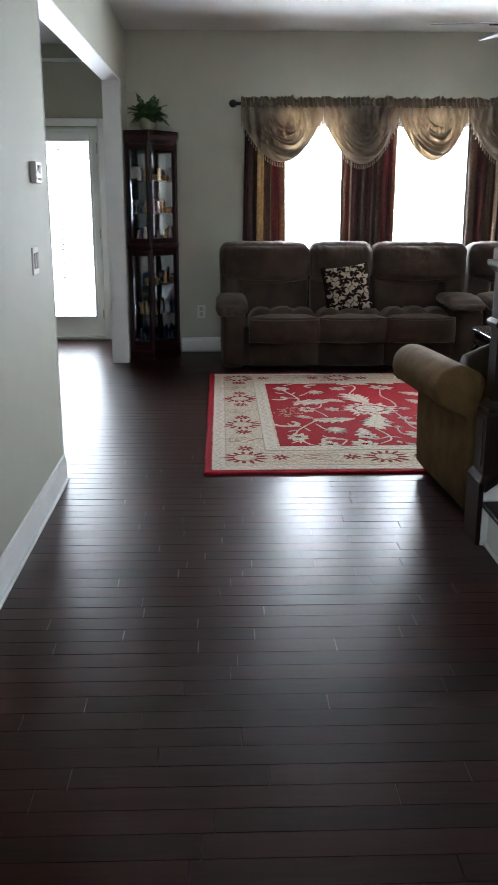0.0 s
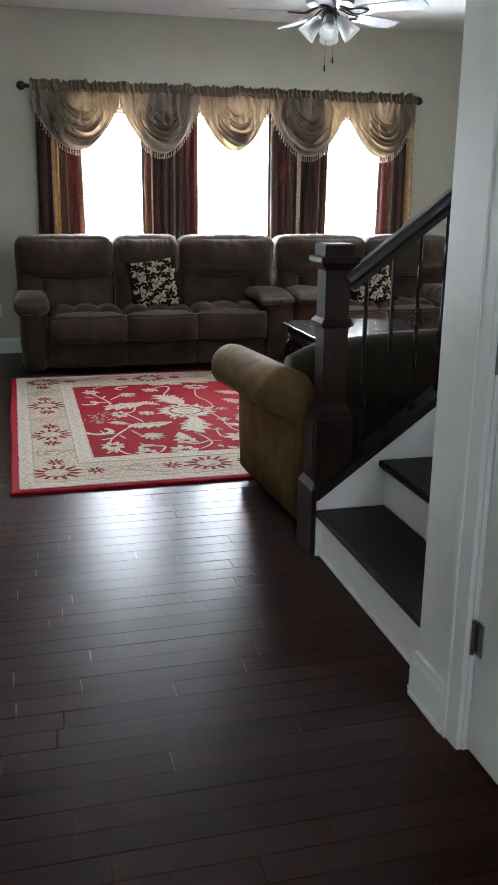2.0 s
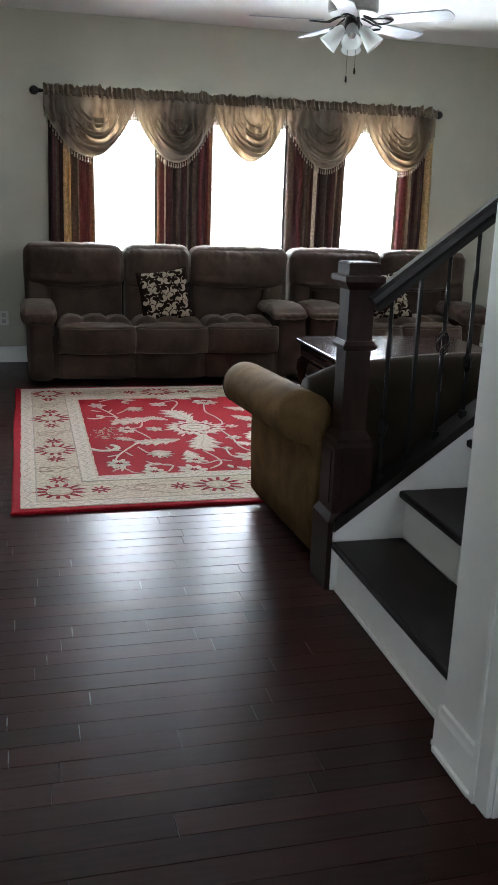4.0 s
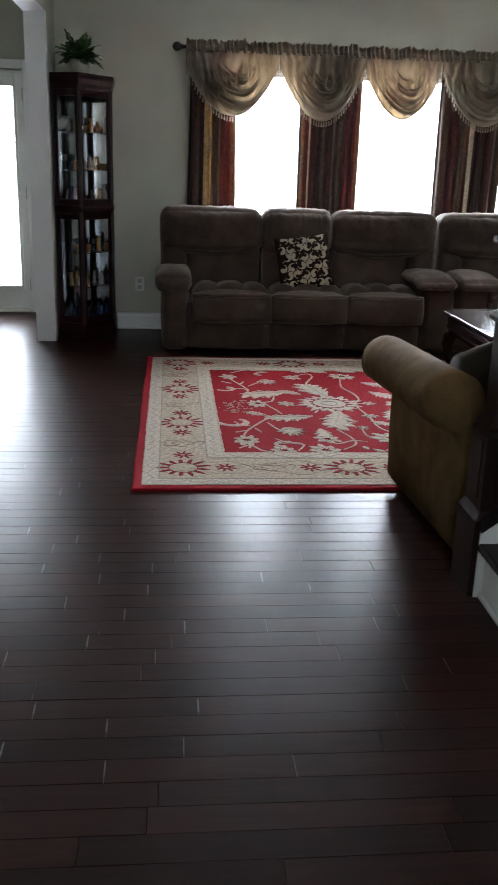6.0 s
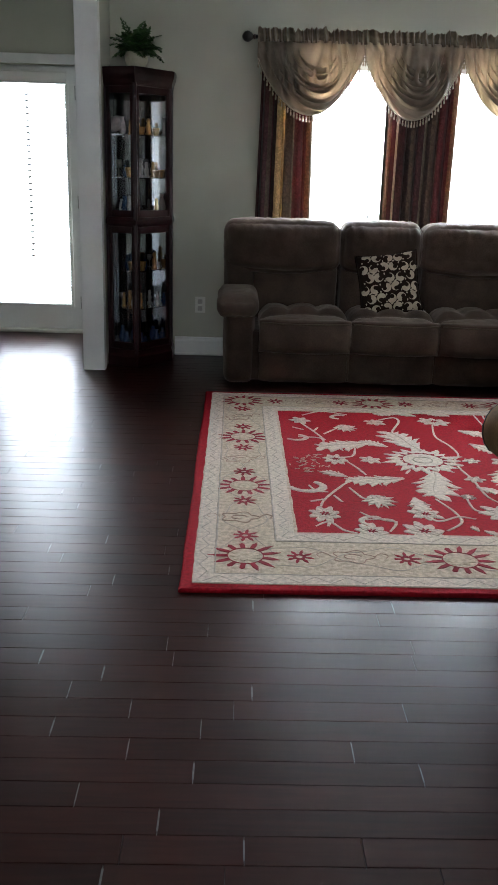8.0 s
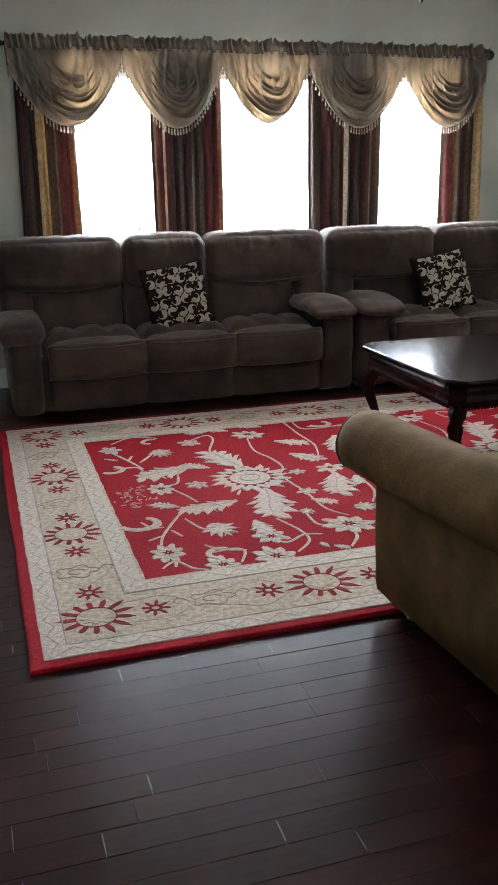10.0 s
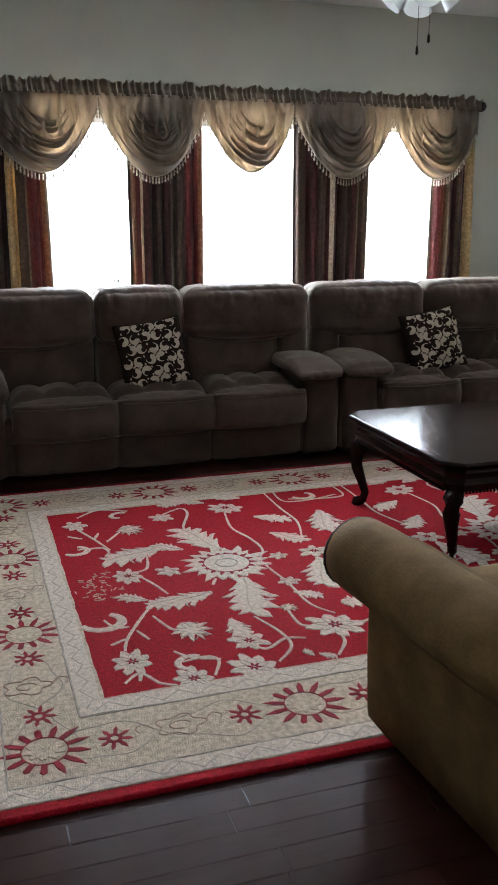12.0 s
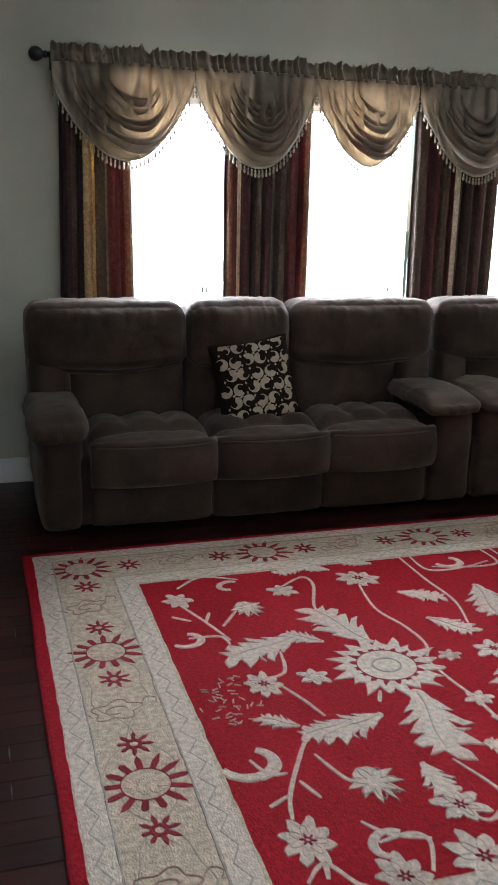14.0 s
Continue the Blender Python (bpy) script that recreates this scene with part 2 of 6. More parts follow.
def box(bm, x0, x1, y0, y1, z0, z1, bevel=0.0, seg=2):
    made = bmesh.ops.create_cube(bm, size=1)["verts"]
    for v in made:
        v.co = Vector((x0 + (v.co.x + 0.5) * (x1 - x0), y0 + (v.co.y + 0.5) * (y1 - y0), z0 + (v.co.z + 0.5) * (z1 - z0)))
    if bevel:
        es = list({e for v in made for e in v.link_edges})
        bmesh.ops.bevel(bm, geom=es, offset=bevel, segments=seg, affect="EDGES", profile=0.5)
    return bm


def boxes(*dims, bevel=0.0):
    bm = bmesh.new()
    for d in dims:
        box(bm, *d, bevel=bevel)
    return bm


def tube(bm, pts, radius, sides=8, closed_ends=True, radii=None):
    """A round bar along a list of points."""
    rings = []
    pts = [Vector(p) for p in pts]
    up = Vector((0.13, 0.31, 0.94)).normalized()
    for i, p in enumerate(pts):
        d = (pts[min(i + 1, len(pts) - 1)] - pts[max(i - 1, 0)]).normalized()
        a = d.cross(up).normalized()
        b = d.cross(a)
        r = radii[i] if radii else radius
        rings.append([bm.verts.new(p + a * r * math.cos(k * math.tau / sides) + b * r * math.sin(k * math.tau / sides))
                      for k in range(sides)])
    for r0, r1 in zip(rings, rings[1:]):
        for k in range(sides):
            bm.faces.new((r0[k], r0[(k + 1) % sides], r1[(k + 1) % sides], r1[k]))
    if closed_ends:
        bm.faces.new(rings[0])
        bm.faces.new(rings[-1])
    return bm


def lathe(bm, profile, center=(0, 0, 0), sides=20):
    """Turned solid from (radius, height) pairs."""
    c = Vector(center)
    rings = [[bm.verts.new(c + Vector((r * math.cos(k * math.tau / sides), r * math.sin(k * math.tau / sides), z)))
              for k in range(sides)] for r, z in profile]
    for r0, r1 in zip(rings, rings[1:]):
        for k in range(sides):
            bm.faces.new((r0[k], r0[(k + 1) % sides], r1[(k + 1) % sides], r1[k]))
    bm.faces.new(rings[0])
    bm.faces.new(rings[-1])
    return bm


def extrude_profile(bm, pts, axis_vec):
    """Closed outline extruded along a vector."""
    a = [bm.verts.new(p) for p in pts]
    b = [bm.verts.new(Vector(p) + Vector(axis_vec)) for p in pts]
    n = len(a)
    for i in range(n):
        bm.faces.new((a[i], a[(i + 1) % n], b[(i + 1) % n], b[i]))
    bm.faces.new(a)
    bm.faces.new(b)
    return bm


def puff(bm, c, s, r, bulge=(0, 0, 0), cuts=9, wrinkle=0.004, freq=7.0, seed=0.0, shape=None):
    """A stuffed, rounded block round c with half sizes s: corner radius r, faces bulging, cloth wrinkles."""
    made = bmesh.ops.create_cube(bm, size=2)["verts"]
    es = list({e for v in made for e in v.link_edges})
    bmesh.ops.subdivide_edges(bm, edges=es, cuts=cuts, use_grid_fill=True)
    verts = list(bm.verts)
    s = Vector(s)
    for v in verts:
        u = v.co.copy()
        p = Vector((u.x * s.x, u.y * s.y, u.z * s.z))
        inner = Vector([max(-(s[k] - r), min(s[k] - r, p[k])) for k in range(3)])
        d = p - inner
        if d.length > 1e-6:
            # spread the rounding evenly over the corner
            d = d.normalized() * r
        q = inner + d
        for k in range(3):
            a, b = [j for j in range(3) if j != k]
            q[k] += u[k] * bulge[k] * (1 - u[a] ** 2) * (1 - u[b] ** 2)
        if wrinkle:
            nv = Vector(c) + q + Vector((seed, seed * 1.7, seed * 0.3))
            w = noise.noise(nv * freq) * wrinkle + noise.noise(nv * freq * 3.1) * wrinkle * 0.4
            q += (d.normalized() if d.length > 1e-6 else u.normalized()) * w
        if shape:
            q = shape(q, u)
        v.co = Vector(c) + q
    return bm


def sheet(name, nu, nv, fn, material, parent=None, label="", thick=0.002, uv=None):
    """A cloth sheet from fn(u, v) -> point, given a thickness, with UV in metres from uv(u, v)."""
    bm = bmesh.new()
    lay = bm.loops.layers.uv.new("UVMap")
    grid = [[bm.verts.new(fn(i / nu, j / nv)) for j in range(nv + 1)] for i in range(nu + 1)]
    for i in range(nu):
        for j in range(nv):
            f = bm.faces.new((grid[i][j], grid[i + 1][j], grid[i + 1][j + 1], grid[i][j + 1]))
            f.smooth = True
            for lp, (a, b) in zip(f.loops, ((i, j), (i + 1, j), (i + 1, j + 1), (i, j + 1))):
                lp[lay].uv = uv(a / nu, b / nv) if uv else (a / nu, b / nv)
    ob = part(name, bm, material, parent, label, smooth=True)
    if thick:
        md = ob.modifiers.new("thickness", "SOLIDIFY")
        md.thickness = thick
    return ob


def structure(name, bm, material, label, category="", smooth=False):
    ob = part(name, bm, material, None, label, smooth)
    return tagged(ob, "", category or name.split("_")[0], "", "structure")


# ---- the large structure ----
T = 0.135
# window wall with three openings
pieces = []
edges = [LEFT_X - T] + [c for w in WINDOWS for c in w] + [RIGHT_X + T]
for i in range(0, len(edges), 2):
    pieces.append((edges[i], edges[i + 1], WALL_Y, WALL_Y + 0.16, 0, CEIL))
for a, b in WINDOWS:
    pieces.append((a, b, WALL_Y, WALL_Y + 0.16, 0, WIN_Z[0]))
    pieces.append((a, b, WALL_Y, WALL_Y + 0.16, WIN_Z[1], CEIL))
structure("wall_north", boxes(*pieces), M_WALL, "greige painted wall with three windows", "wall")
# wall between hall / living room and breakfast room, with the wide opening
structure("wall_west", boxes((LEFT_X - T, LEFT_X, -2.6, 4.10, 0, CEIL), (LEFT_X - T, LEFT_X, 7.42, WALL_Y, 0, CEIL),
                             (LEFT_X - T, LEFT_X, 4.10, 7.42, 2.33, CEIL)), M_WALL,
          "greige painted wall with a wide cased opening", "wall")
structure("wall_east", boxes((RIGHT_X, RIGHT_X + T, 3.2, WALL_Y, 0, CEIL), (RIGHT_X, RIGHT_X + T, 2.02, 3.2, 0, 5.3)), M_WALL,
          "plain greige painted side wall of the living room", "wall")
structure("wall_south", boxes((LEFT_X - T, -0.06, -2.6 - T, -2.6, 0, CEIL), (0.85, HALL_X + T, -2.6 - T, -2.6, 0, CEIL), (-0.06, 0.85, -2.6 - T, -2.6, 2.05, CEIL)), M_WALL,
          "plain greige wall with the front door closing the hall", "wall")
DOOR_YS = (1.03, 1.868)
structure("wall_stair", boxes((HALL_X, HALL_X + 0.12, DOOR_YS[1], 2.150, 0, CEIL), (HALL_X, HALL_X + 0.12, -2.6, DOOR_YS[0], 0, CEIL),
                              (HALL_X, HALL_X + 0.12, DOOR_YS[0], DOOR_YS[1], 2.04, CEIL),
                              (HALL_X + 0.12, RIGHT_X, 2.02, 2.150, 0, 5.3)), M_TRIM,
          "white painted wall beside the staircase", "wall")
structure("wall_closet", boxes((HALL_X + 0.12, 2.2, 0.6, 0.7, 0, CEIL), (2.1, 2.2, 0.7, 2.04, 0, CEIL)), M_WALL, "plain closet wall behind the hall door", "wall")
# breakfast room
structure("wall_breakfast", boxes((-4.2, -1.77, DOOR_Y, DOOR_Y + 0.16, 0, CEIL), (-0.90, LEFT_X, DOOR_Y, DOOR_Y + 0.16, 0, CEIL),
                                  (-1.77, -0.90, DOOR_Y, DOOR_Y + 0.16, 2.055, CEIL),
                                  (LEFT_X - T, LEFT_X, WALL_Y + 0.16, DOOR_Y, 0, CEIL),
                                  (-4.2 - T, -4.2, 1.5, DOOR_Y, 0, CEIL), (-4.2, LEFT_X - T, 1.5 - T, 1.5, 0, CEIL)), M_WALL,
          "pale painted walls of the breakfast room", "wall")
structure("ceiling", boxes((LEFT_X - T, RIGHT_X + T, 3.25, WALL_Y + 0.16, CEIL, CEIL + 0.15),
                           (LEFT_X - T, HALL_X + 0.12, -2.6 - T, 3.25, CEIL, CEIL + 0.15),
                           (-4.2 - T, LEFT_X - T, 1.5 - T, DOOR_Y + 0.16, CEIL, CEIL + 0.15),
                           (HALL_X + 0.12, 2.2, 0.6, 2.04, CEIL, CEIL + 0.15)), M_CEIL, "flat white painted ceiling", "ceiling")
structure("ceiling_stairwell", boxes((HALL_X + 0.12, RIGHT_X + T, 2.04, 3.35, 5.3, 5.4), (HALL_X + 0.12, RIGHT_X, 3.25, 3.35, CEIL + 0.15, 5.3),
                                     (HALL_X, HALL_X + 0.12, 2.04, 3.35, CEIL + 0.15, 5.3)), M_CEIL, "white painted stairwell top", "ceiling")
structure("subfloor", boxes((-4.3, RIGHT_X + T, -2.8, DOOR_Y + 0.16, -0.12, -0.018)), M_GAP, "dark underlay beneath the floor boards", "floor")
structure("ground", boxes((-60, 60, -60, 160, -0.5, -0.35)), M_GRASS, "green lawn outside the house", "ground")

# opening trim: white soffit and jambs
structure("trim_opening", boxes((LEFT_X - T - 0.004, LEFT_X + 0.004, 4.10, 7.42, 2.318, 2.33), (LEFT_X - T - 0.004, LEFT_X + 0.004, 7.408, 7.42, 0, 2.33),
                                (LEFT_X - T - 0.004, LEFT_X + 0.004, 4.10, 4.112, 0, 2.33), bevel=0.002), M_TRIM, "white painted lining of the wide opening", "trim")
structure("trim_post", boxes((LEFT_X, LEFT_X + 0.006, 7.405, 7.50, 0, 2.33)), M_TRIM, "white painted corner of the opening", "trim")


def baseboard(name, segs):
    """segs: (x0, y0, x1, y1, nx, ny): runs along a wall face whose normal points to (nx, ny)."""
    bm = bmesh.new()
    prof = ((0, 0), (0.016, 0), (0.016, 0.105), (0.011, 0.118), (0.009, 0.132), (0, 0.135))
    for x0, y0, x1, y1, nx, ny in segs:
        extrude_profile(bm, [(x0 + nx * d, y0 + ny * d, z) for d, z in prof], (x1 - x0, y1 - y0, 0))
        box(bm, *sorted((x0 + nx * 0.016, x1 + nx * 0.028)) if nx else (x0, x1), *(sorted((y0 + ny * 0.016, y1 + ny * 0.028)) if ny else sorted((y0, y1))), 0, 0.016, bevel=0.004)
    return structure(name, bm, M_TRIM, "white moulded baseboard", "baseboard")


baseboard("baseboard", ((-0.09, WALL_Y, RIGHT_X, WALL_Y, 0, -1), (LEFT_X, -2.6, LEFT_X, 4.10, 1, 0),
                        (HALL_X, 1.946, HALL_X, 2.150, -1, 0), (HALL_X - 0.016, 2.150, 1.36, 2.150, 0, 1), (HALL_X, -2.6, HALL_X, 0.95, -1, 0),
                        (-4.2, DOOR_Y, -1.86, DOOR_Y, 0, -1), (RIGHT_X, 3.25, RIGHT_X, WALL_Y, -1, 0)))
structure("trim_crown", boxes((-4.2, LEFT_X - T, DOOR_Y - 0.05, DOOR_Y, CEIL - 0.16, CEIL - 0.13), bevel=0.006), M_TRIM, "white moulding near the breakfast room ceiling", "trim")


# windows
def window(i, a, b):
    z0, z1 = WIN_Z
    w = tagged(new("window_%d" % i), "white framed window with raised blind", "window", "windows behind the curtains", "structure")
    w.matrix_basis = pose(0, 0, 0)
    y0, y1 = WALL_Y + 0.06, WALL_Y + 0.12
    f = 0.045
    part("window_frame", boxes((a, a + f, y0, y1, z0, z1), (b - f, b, y0, y1, z0, z1), (a + f, b - f, y0, y1, z1 - f, z1), (a + f, b - f, y0, y1, z0, z0 + f), bevel=0.004), M_TRIM, w)
    part("window_sill", boxes((a - 0.05, b + 0.05, WALL_Y - 0.04, y0, z0 - 0.03, z0 + 0.002), bevel=0.006), M_TRIM, w)
    part("casing", boxes((a - 0.07, a, WALL_Y - 0.018, WALL_Y, z0, z1 + 0.07), (b, b + 0.07, WALL_Y - 0.018, WALL_Y, z0, z1 + 0.07),
                         (a, b, WALL_Y - 0.018, WALL_Y, z1, z1 + 0.07), bevel=0.004), M_TRIM, w)
    for k, (p0, p1) in enumerate(((z0 + f, z1 - f),)):
        g = part("pane", boxes((a + f, b - f, y0 + 0.027, y0 + 0.032, p0, p1)), M_GLASS, w)
        g.visible_shadow = False
    part("blind_headrail", boxes((a + 0.01, b - 0.01, WALL_Y + 0.005, WALL_Y + 0.055, z1 - 0.06, z1 - 0.004), bevel=0.004), M_BLIND, w, "white raised blind stack")
    bm = bmesh.new()
    cx = (1.27, 2.385, 3.47)[i - 1]
    for dx in (0.0, 0.025):
        tube(bm, [(cx + dx, WALL_Y + 0.02, z1 - 0.05), (cx + dx, WALL_Y + 0.02, 1.06)], 0.0012, 5)
        lathe(bm, ((0.002, 0), (0.006, -0.012), (0.007, -0.035), (0.002, -0.04)), (cx + dx, WALL_Y + 0.02, 1.06), 8)
    part("blind_cord", bm, M_SCREEN, w, "blind cords with grey tassels")


for i, (a, b) in enumerate(WINDOWS):
    window(i + 1, a, b)


# patio door with blinds behind its glass
def patio_door():
    d = tagged(new("door_1"), "white full-glass patio door with closed mini blinds", "door", "", "structure")
    x0, x1, y = -1.755, -0.908, DOOR_Y + 0.02
    part("door_casing", boxes((-1.85, -1.775, DOOR_Y - 0.018, DOOR_Y, 0, 2.13), (-0.90, -0.825, DOOR_Y - 0.018, DOOR_Y, 0, 2.13),
                              (-1.775, -0.90, DOOR_Y - 0.018, DOOR_Y, 2.06, 2.13), bevel=0.004), M_TRIM, d)
    gx0, gx1, gz0, gz1 = x0 + 0.10, x1 - 0.085, 0.235, 1.93
    part("door_leaf", boxes((x0, gx0, y, y + 0.045, 0.03, 2.04), (gx1, x1, y, y + 0.045, 0.03, 2.04), (gx0, gx1, y, y + 0.045, 0.03, gz0),
                            (gx0, gx1, y, y + 0.045, gz1, 2.04), bevel=0.003), M_TRIM, d)
    f = 0.028
    part("glass_bead", boxes((gx0 - f, gx0, y - 0.014, y, gz0 - f, gz1 + f), (gx1, gx1 + f, y - 0.014, y, gz0 - f, gz1 + f),
                             (gx0, gx1, y - 0.014, y, gz1, gz1 + f), (gx0, gx1, y - 0.014, y, gz0 - f, gz0), bevel=0.004), M_TRIM, d)
    g = part("pane", boxes((gx0, gx1, y + 0.01, y + 0.014, gz0, gz1)), M_GLASS, d)
    g.visible_shadow = False
    part("blind_headrail", boxes((gx0 - 0.02, gx1 + 0.02, y - 0.03, y - 0.015, gz1 - 0.01, gz1 + 0.075), bevel=0.005), M_TRIM, d)
    slat = finish("slat", boxes((gx0 + 0.004, gx1 - 0.004, -0.007, 0.007, -0.0006, 0.0006)), M_BLIND)
    n = 70
    for k in range(n):
        s = new("slat", slat)
        s.parent = d
        s.matrix_basis = pose(0, y + 0.026, gz0 + 0.012 + (gz1 - gz0 - 0.02) * k / n, 25, 0, 0)
    dot = finish("ladder_cord", boxes((-0.014, 0.014, -0.001, 0.001, -0.007, 0.007)), M_BLIND)
    for k in range(27):
        o = new("ladder_cord", dot)
        o.parent = d
        o.matrix_basis = pose(-1.29, y + 0.005, 0.62 + 0.047 * k)
    part("threshold", boxes((-1.775, -0.90, DOOR_Y - 0.03, DOOR_Y + 0.1, 0.0, 0.026), bevel=0.005), M_PLASTIC, d, "pale metal threshold")
    part("door_jamb", boxes((-0.9075, -0.8985, DOOR_Y - 0.01, DOOR_Y + 0.12, 0, 2.06), (-1.775, -1.7555, DOOR_Y - 0.01, DOOR_Y + 0.12, 0, 2.06), (-1.7555, -0.9075, DOOR_Y + 0.066, DOOR_Y + 0.12, 2.035, 2.06)), M_TRIM, d)
    for z in (0.25, 1.05, 1.86):
        bm = bmesh.new()
        tube(bm, [(x1 - 0.002, y - 0.008, z - 0.05), (x1 - 0.002, y - 0.008, z + 0.05)], 0.007, 8)
        part("hinge", bm, M_STEEL, d)


patio_door()


# hall closet door
def hall_door():
    d = tagged(new("door_2"), "white panelled hall door, closed", "door", "", "structure")
    x, (ya, yb) = HALL_X, DOOR_YS
    part("door_casing", boxes((x - 0.018, x, yb, yb + 0.077, 0, 2.11), (x - 0.018, x, ya - 0.07, ya, 0, 2.11), (x - 0.018, x, ya, yb, 2.04, 2.11), bevel=0.006), M_TRIM, d)
    bead = boxes((x - 0.024, x - 0.016, yb + 0.058, yb + 0.077, 0, 2.11), (x - 0.024, x - 0.016, ya - 0.07, ya - 0.052, 0, 2.11), bevel=0.003)
    part("casing_bead", bead, M_TRIM, d)
    leaf = part("door_leaf", boxes((x + 0.012, x + 0.047, ya + 0.004, yb - 0.004, 0.008, 2.035), bevel=0.003), M_TRIM, d)
    for z0, z1 in ((0.22, 0.85), (1.02, 1.90)):
        for y0, y1 in ((ya + 0.11, ya + 0.37), (ya + 0.45, yb - 0.11)):
            part("door_panel", boxes((x + 0.004, x + 0.013, y0, y1, z0, z1), bevel=0.004), M_TRIM, d)
    for z in (0.33, 1.05, 1.80):
        bm = boxes((x + 0.008, x + 0.013, yb - 0.035, yb - 0.006, z - 0.045, z + 0.045))
        tube(bm, [(x + 0.002, yb - 0.003, z - 0.048), (x + 0.002, yb - 0.003, z + 0.048)], 0.006, 8)
        part("hinge", bm, M_STEEL, d, "brushed metal hinge")
    bm = bmesh.new()
    lathe(bm, ((0.025, 0), (0.026, 0.008), (0.01, 0.012), (0.01, 0.035), (0.026, 0.045), (0.026, 0.06), (0.01, 0.068)), sides=16)
    bmesh.ops.transform(bm, matrix=pose(x + 0.012, ya + 0.06, 0.96, 0, -90, 0), verts=bm.verts)
    part("door_knob", bm, M_STEEL, d, smooth=True)


hall_door()


# front door closing the hall, with a glazed upper half
def front_door():
    d = tagged(new("door_3"), "white front door with a glazed upper half", "door", "", "structure")
    x0, x1, y0, y1 = -0.055, 0.845, -2.68, -2.64
    g0, g1, z0, z1 = x0 + 0.16, x1 - 0.16, 0.90, 1.93
    part("door_leaf", boxes((x0, g0, y0, y1, 0.01, 2.045), (g1, x1, y0, y1, 0.01, 2.045), (g0, g1, y0, y1, 0.01, z0), (g0, g1, y0, y1, z1, 2.045), bevel=0.003), M_TRIM, d)
    g = part("pane", boxes((g0, g1, y0 + 0.016, y0 + 0.022, z0, z1)), M_GLASS, d)
    g.visible_shadow = False
    part("door_casing", boxes((x0 - 0.08, x0 - 0.006, -2.6, -2.582, 0, 2.13), (x1 + 0.006, x1 + 0.08, -2.6, -2.582, 0, 2.13), (x0 - 0.006, x1 + 0.006, -2.6, -2.582, 2.052, 2.13), bevel=0.004), M_TRIM, d)


front_door()


# ---- staircase ----
RUN, RISE, NOSE_X = 0.255, 0.189, 1.352
ST_Y0, ST_Y1 = 2.151, 3.16


def staircase():
    s = thing("staircase", (0, 0, 0), "white staircase with dark wooden treads and iron balusters", "staircase")
    n = 13
    tread = finish("tread", boxes((0, 0.29, ST_Y0 + 0.002, ST_Y1 - 0.002, -0.03, 0), bevel=0.011), M_TREAD)
    riser = finish("riser", boxes((0.034, 0.052, ST_Y0 + 0.002, ST_Y1 - 0.002, -RISE, -0.031)), M_TRIM)
    for k in range(n):
        z = 0.011 + RISE * (k + 1)
        for nm, me in (("tread", tread), ("riser", riser)):
            o = new(nm, me)
            o.parent = s
            o.matrix_basis = pose(NOSE_X + RUN * k, 0, z)
    # closed stringer with sloping top, and the panel below it
    top = lambda x: 0.281 + 0.75 * (x - 1.42)
    bm = bmesh.new()
    xe = NOSE_X + RUN * n
    extrude_profile(bm, [(1.36, ST_Y1, 0), (xe, ST_Y1, 0), (xe, ST_Y1, top(xe)), (1.36, ST_Y1, top(1.36))], (0, 0.08, 0))
    part("stringer", bm, M_TRIM, s, "white painted closed stringer")
    bm = bmesh.new()
    extrude_profile(bm, [(1.36, ST_Y1 - 0.012, top(1.36)), (xe, ST_Y1 - 0.012, top(xe)), (xe, ST_Y1 - 0.012, top(xe) + 0.04), (1.36, ST_Y1 - 0.012, top(1.36) + 0.04)], (0, 0.104, 0))
    part("shoe_rail", bm, M_RAIL, s, "dark sloping rail under the balusters")
    bm = bmesh.new()
    wt = lambda x: 0.30 + 0.74 * (x - 1.42)
    extrude_profile(bm, [(1.395, ST_Y0, 0), (xe, ST_Y0, 0), (xe, ST_Y0, wt(xe)), (1.395, ST_Y0, wt(1.395))], (0, 0.014, 0))
    part("wall_skirt", bm, M_TRIM, s)
    part("floor_mould", boxes((1.372, 1.387, ST_Y0 + 0.02, ST_Y1, 0, 0.02), bevel=0.006), M_TRIM, s)
    return s


def newel(s):
    cx, cy = 1.43, 3.256
    def sq(bm, levels):
        rings = [[bm.verts.new((cx + a * h, cy + b * h, z)) for a, b in ((-1, -1), (1, -1), (1, 1), (-1, 1))] for h, z in levels]
        for r0, r1 in zip(rings, rings[1:]):
            for k in range(4):
                bm.faces.new((r0[k], r0[(k + 1) % 4], r1[(k + 1) % 4], r1[k]))
        bm.faces.new(rings[0])
        bm.faces.new(rings[-1])
        return bm
    bm = sq(bmesh.new(), ((0.090, 0), (0.090, 0.27), (0.074, 0.30), (0.074, 0.55), (0.066, 0.565), (0.066, 0.58), (0.048, 0.61), (0.048, 1.15)))
    post = part("newel_post", bm, M_STAIN, s, "dark stained square newel post")
    part("collar", sq(bmesh.new(), ((0.052, 0.905), (0.064, 0.915), (0.064, 0.925), (0.052, 0.94))), M_STAIN, post)
    part("cap", sq(bmesh.new(), ((0.050, 1.12), (0.075, 1.15), (0.075, 1.168), (0.058, 1.172), (0.058, 1.21), (0.052, 1.216))), M_STAIN, post)
    for side in (0, 1):
        for z0, z1 in ((0.33, 0.53),):
            bm = boxes((cx - 0.0775, cx - 0.0735, cy - 0.04, cy + 0.04, z0, z1)) if side else boxes((cx - 0.04, cx + 0.04, cy - 0.0775, cy - 0.0735, z0, z1))
            part("inlay_panel", bm, M_STAIN, post)


